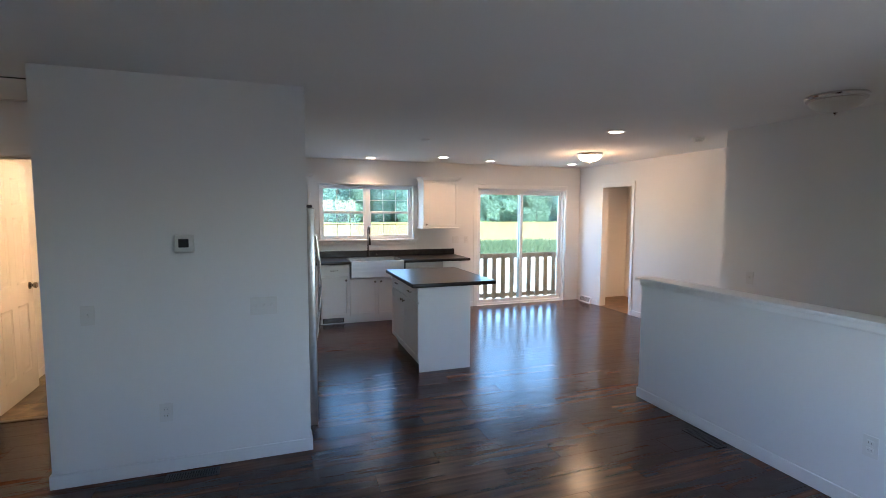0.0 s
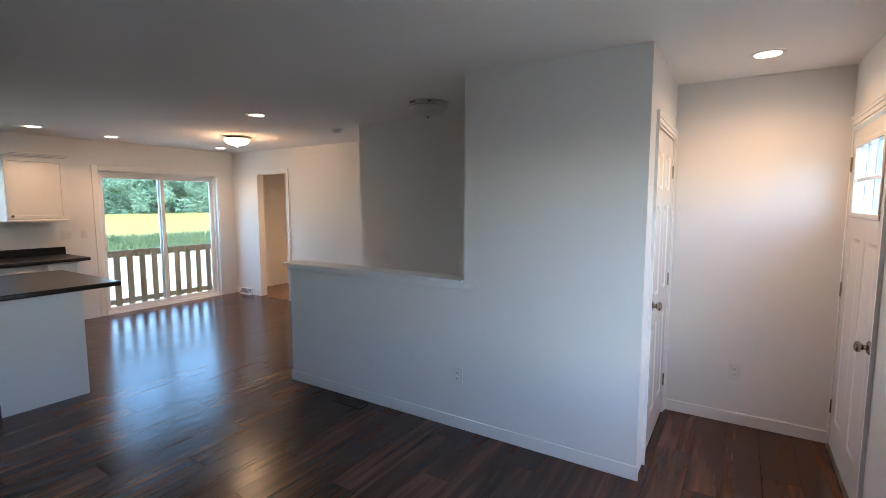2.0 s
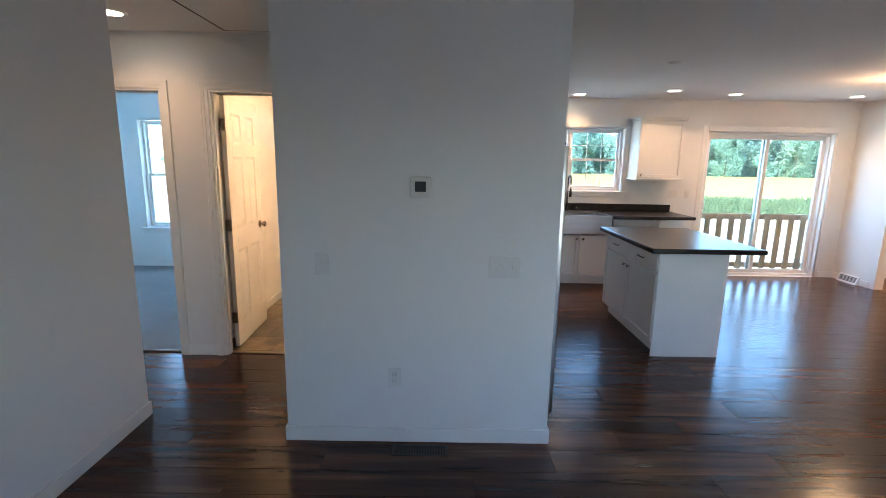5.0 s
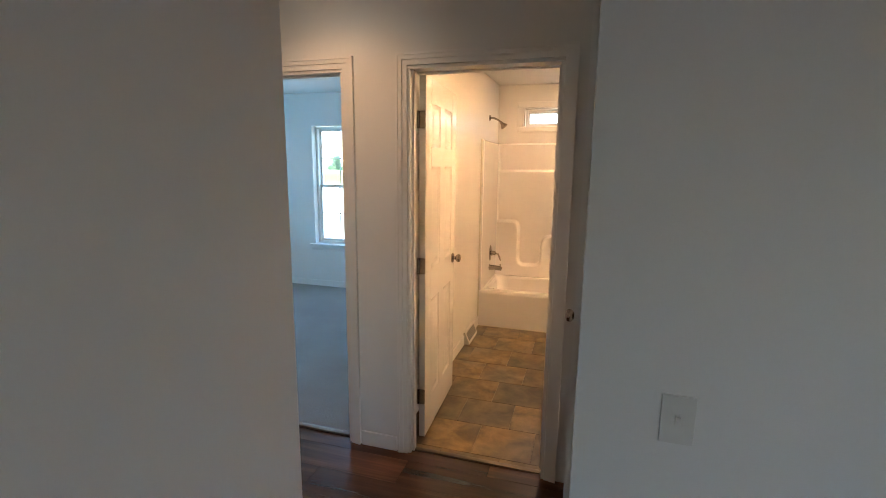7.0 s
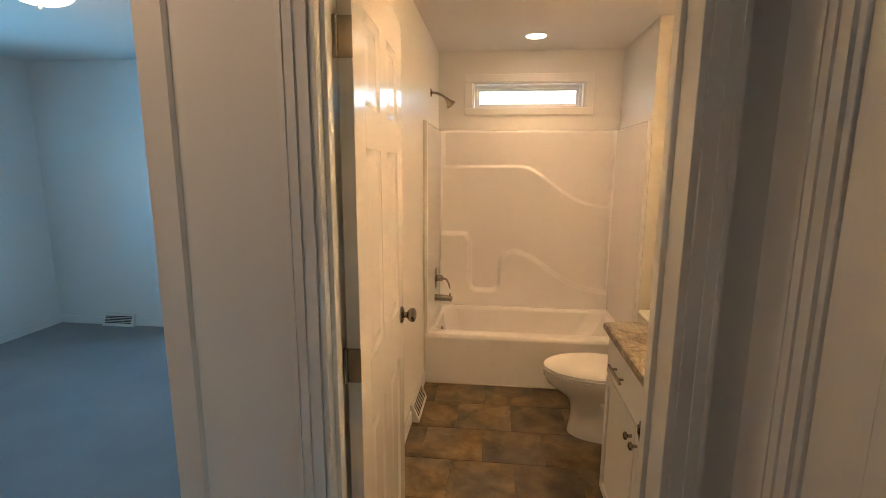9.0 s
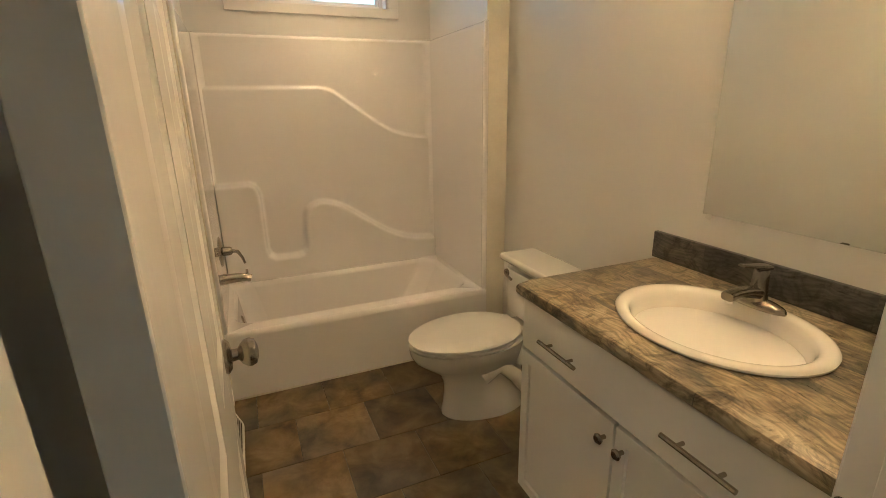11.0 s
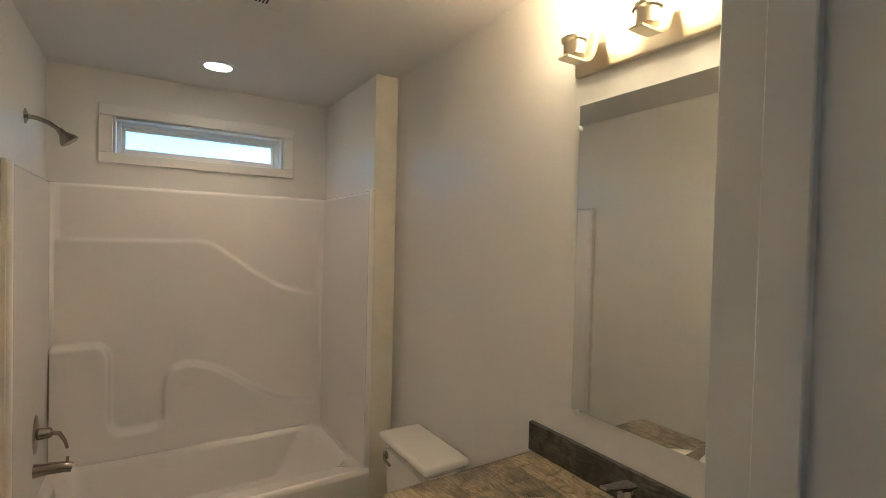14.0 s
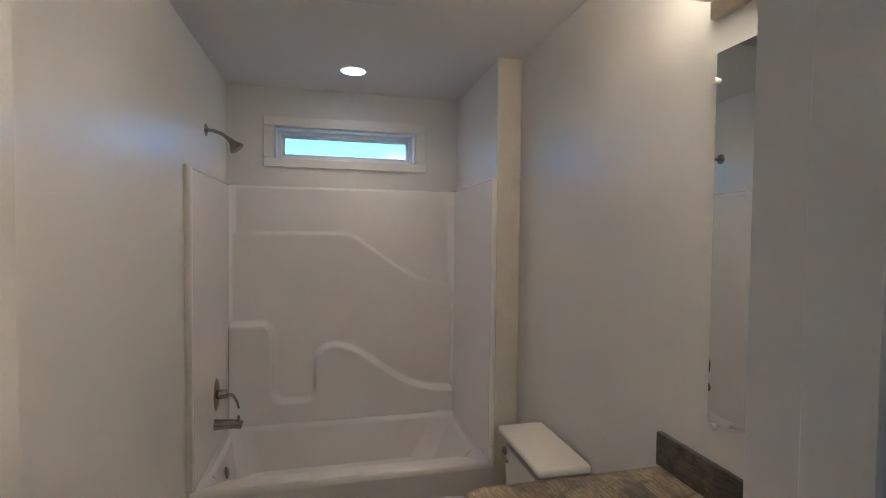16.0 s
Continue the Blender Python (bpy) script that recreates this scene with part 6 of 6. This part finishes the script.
def weeds():
    rng = random.Random(21)
    vs, fs = [], []
    for i in range(70000):
        x, y = rng.uniform(6, 44), 20.5 + 9 * rng.random() ** 1.3
        h = rng.uniform(0.2, 0.75) * rng.uniform(0.5, 1.0) * (0.7 + 0.5 * noise.noise(Vector((x * 0.3, y * 0.3, 0))))
        a = rng.uniform(0, 6.28)
        w = rng.uniform(0.012, 0.04)
        lean = Vector((rng.gauss(0, 0.4), rng.gauss(0, 0.4), 0)) * h
        p = Vector((x, y, -0.62))
        u = Vector((math.cos(a), math.sin(a), 0)) * w
        k = len(vs)
        vs += [p - u, p + u, p + u * 0.8 + lean * 0.5 + Vector((0, 0, h * 0.6)), p + lean + Vector((0, 0, h))]
        fs.append((k, k + 1, k + 2, k + 3))
    me = bpy.data.meshes.new("weeds")
    me.from_pydata(vs, [], fs)
    me.materials.append(M["weed"])
    tagged(new("weeds", me), "tall green and yellowing weeds beyond the yard", "weeds", kind="stuff")


weeds()


def guard():
    th = thing("guard_rail", pose(0, 0, 0), "raw lumber guard rail nailed across the patio door", "railing")
    x0, x1, y = 4.19, 6.03, NY + 0.20
    part("top_rail", B(x0, x1, y, y + 0.038, 0.80, 0.885, 0.003, 1), M["lumber"], th)
    part("bottom_rail", B(x0, x1, y, y + 0.038, 0.09, 0.165, 0.003, 1), M["lumber"], th)
    part("ledger", B(x0, x1, NY + 0.172, y + 0.09, -0.10, -0.02, 0.003, 1), M["lumber"], th)
    for k in range(11):
        u = x0 + 0.045 + (x1 - x0 - 0.09) * k / 10
        part("picket", B(u - 0.042, u + 0.042, y - 0.022, y - 0.001, 0.03, 0.86, 0.002, 1) if k else B(u - 0.042, u + 0.042, y - 0.022, y - 0.001, -0.05, 0.885, 0.002, 1),
             M["lumber"], th)
    part("post", B(x0, x0 + 0.04, y + 0.039, y + 0.09, -0.02, 0.885), M["lumber"], th)
    part("post", B(x1 - 0.04, x1, y + 0.039, y + 0.09, -0.02, 0.885), M["lumber"], th)


guard()

# ---------- floor pieces ----------


def brick_floor(parent, name, mat, x0, x1, y0, y1, w, d, skip, gap, lift, origin=(0, 0), step=None):
    """Lays planks or tiles in running bond between the limits, each an object on shared mesh data, cut at the edges."""
    meshes = {}
    r = int(math.floor((y0 - origin[1]) / d))
    while origin[1] + r * d < y1 - 1e-3:
        ya, yb = max(y0, origin[1] + r * d), min(y1, origin[1] + (r + 1) * d)
        shift = (r * (step or w * 0.5)) % w
        k = math.floor((x0 - origin[0] - shift) / w)
        while origin[0] + shift + k * w < x1 - 1e-3:
            xa, xb = max(x0, origin[0] + shift + k * w), min(x1, origin[0] + shift + (k + 1) * w)
            k += 1
            if xb - xa < 0.02 or yb - ya < 0.01 or skip((xa + xb) / 2, (ya + yb) / 2, xa, xb):
                continue
            key = (round(xb - xa, 3), round(yb - ya, 3))
            if key not in meshes:
                lx, ly = key[0] / 2 - gap, key[1] / 2 - gap
                b = 0.0012
                bm = bmesh.new()
                top = [bm.verts.new((sx * (lx - b), sy * (ly - b), 0)) for sx, sy in ((-1, -1), (1, -1), (1, 1), (-1, 1))]
                low = [bm.verts.new((sx * lx, sy * ly, -b)) for sx, sy in ((-1, -1), (1, -1), (1, 1), (-1, 1))]
                bot = [bm.verts.new((sx * lx, sy * ly, -0.007)) for sx, sy in ((-1, -1), (1, -1), (1, 1), (-1, 1))]
                bm.faces.new(top)
                for i in range(4):
                    j = (i + 1) % 4
                    bm.faces.new((low[i], low[j], top[j], top[i]))
                    bm.faces.new((bot[i], bot[j], low[j], low[i]))
                meshes[key] = mesh_of(bm, name, mat, False)
            ob = new(name, meshes[key])
            ob.location = ((xa + xb) / 2, (ya + yb) / 2, lift)
            ob.parent = parent
        r += 1


def living_skip(x, y, xa, xb):
    return (xb < -1.38 and y < 3.0) or (y > 4.14 and xb < 0.30) or (xa > 4.06 and 0.16 < y < 2.85) or (xa > -0.2 and xb < 0.4 and 3.05 < y < 4.05)


floor_a = structure("floor", B(-5.0, 6.225, -0.95, NY, -0.0079, -0.0065), M["gap"], "dark walnut vinyl plank floor with satin sheen", "floor")
brick_floor(floor_a, "plank", M["plank"], -1.250, 6.225, -0.95, 3.04, 1.22, 0.19, living_skip, 0.0004, 0.0, step=0.43)
brick_floor(floor_a, "plank", M["plank"], -5.0, 6.225, 3.04, 7.10, 1.22, 0.19, living_skip, 0.0004, 0.0, step=0.43)
floor_b = structure("floor_bath", B(-1.298, 0.282, 4.10, NY, -0.0060, -0.0055), M["gap"], "slate-look brown vinyl tile bathroom floor", "floor")
brick_floor(floor_b, "tile", M["tile"], -1.298, 0.282, 4.108, 6.30, 0.328, 0.305, lambda *a: False, 0.0009, 0.002, origin=(-0.855, 5.375))
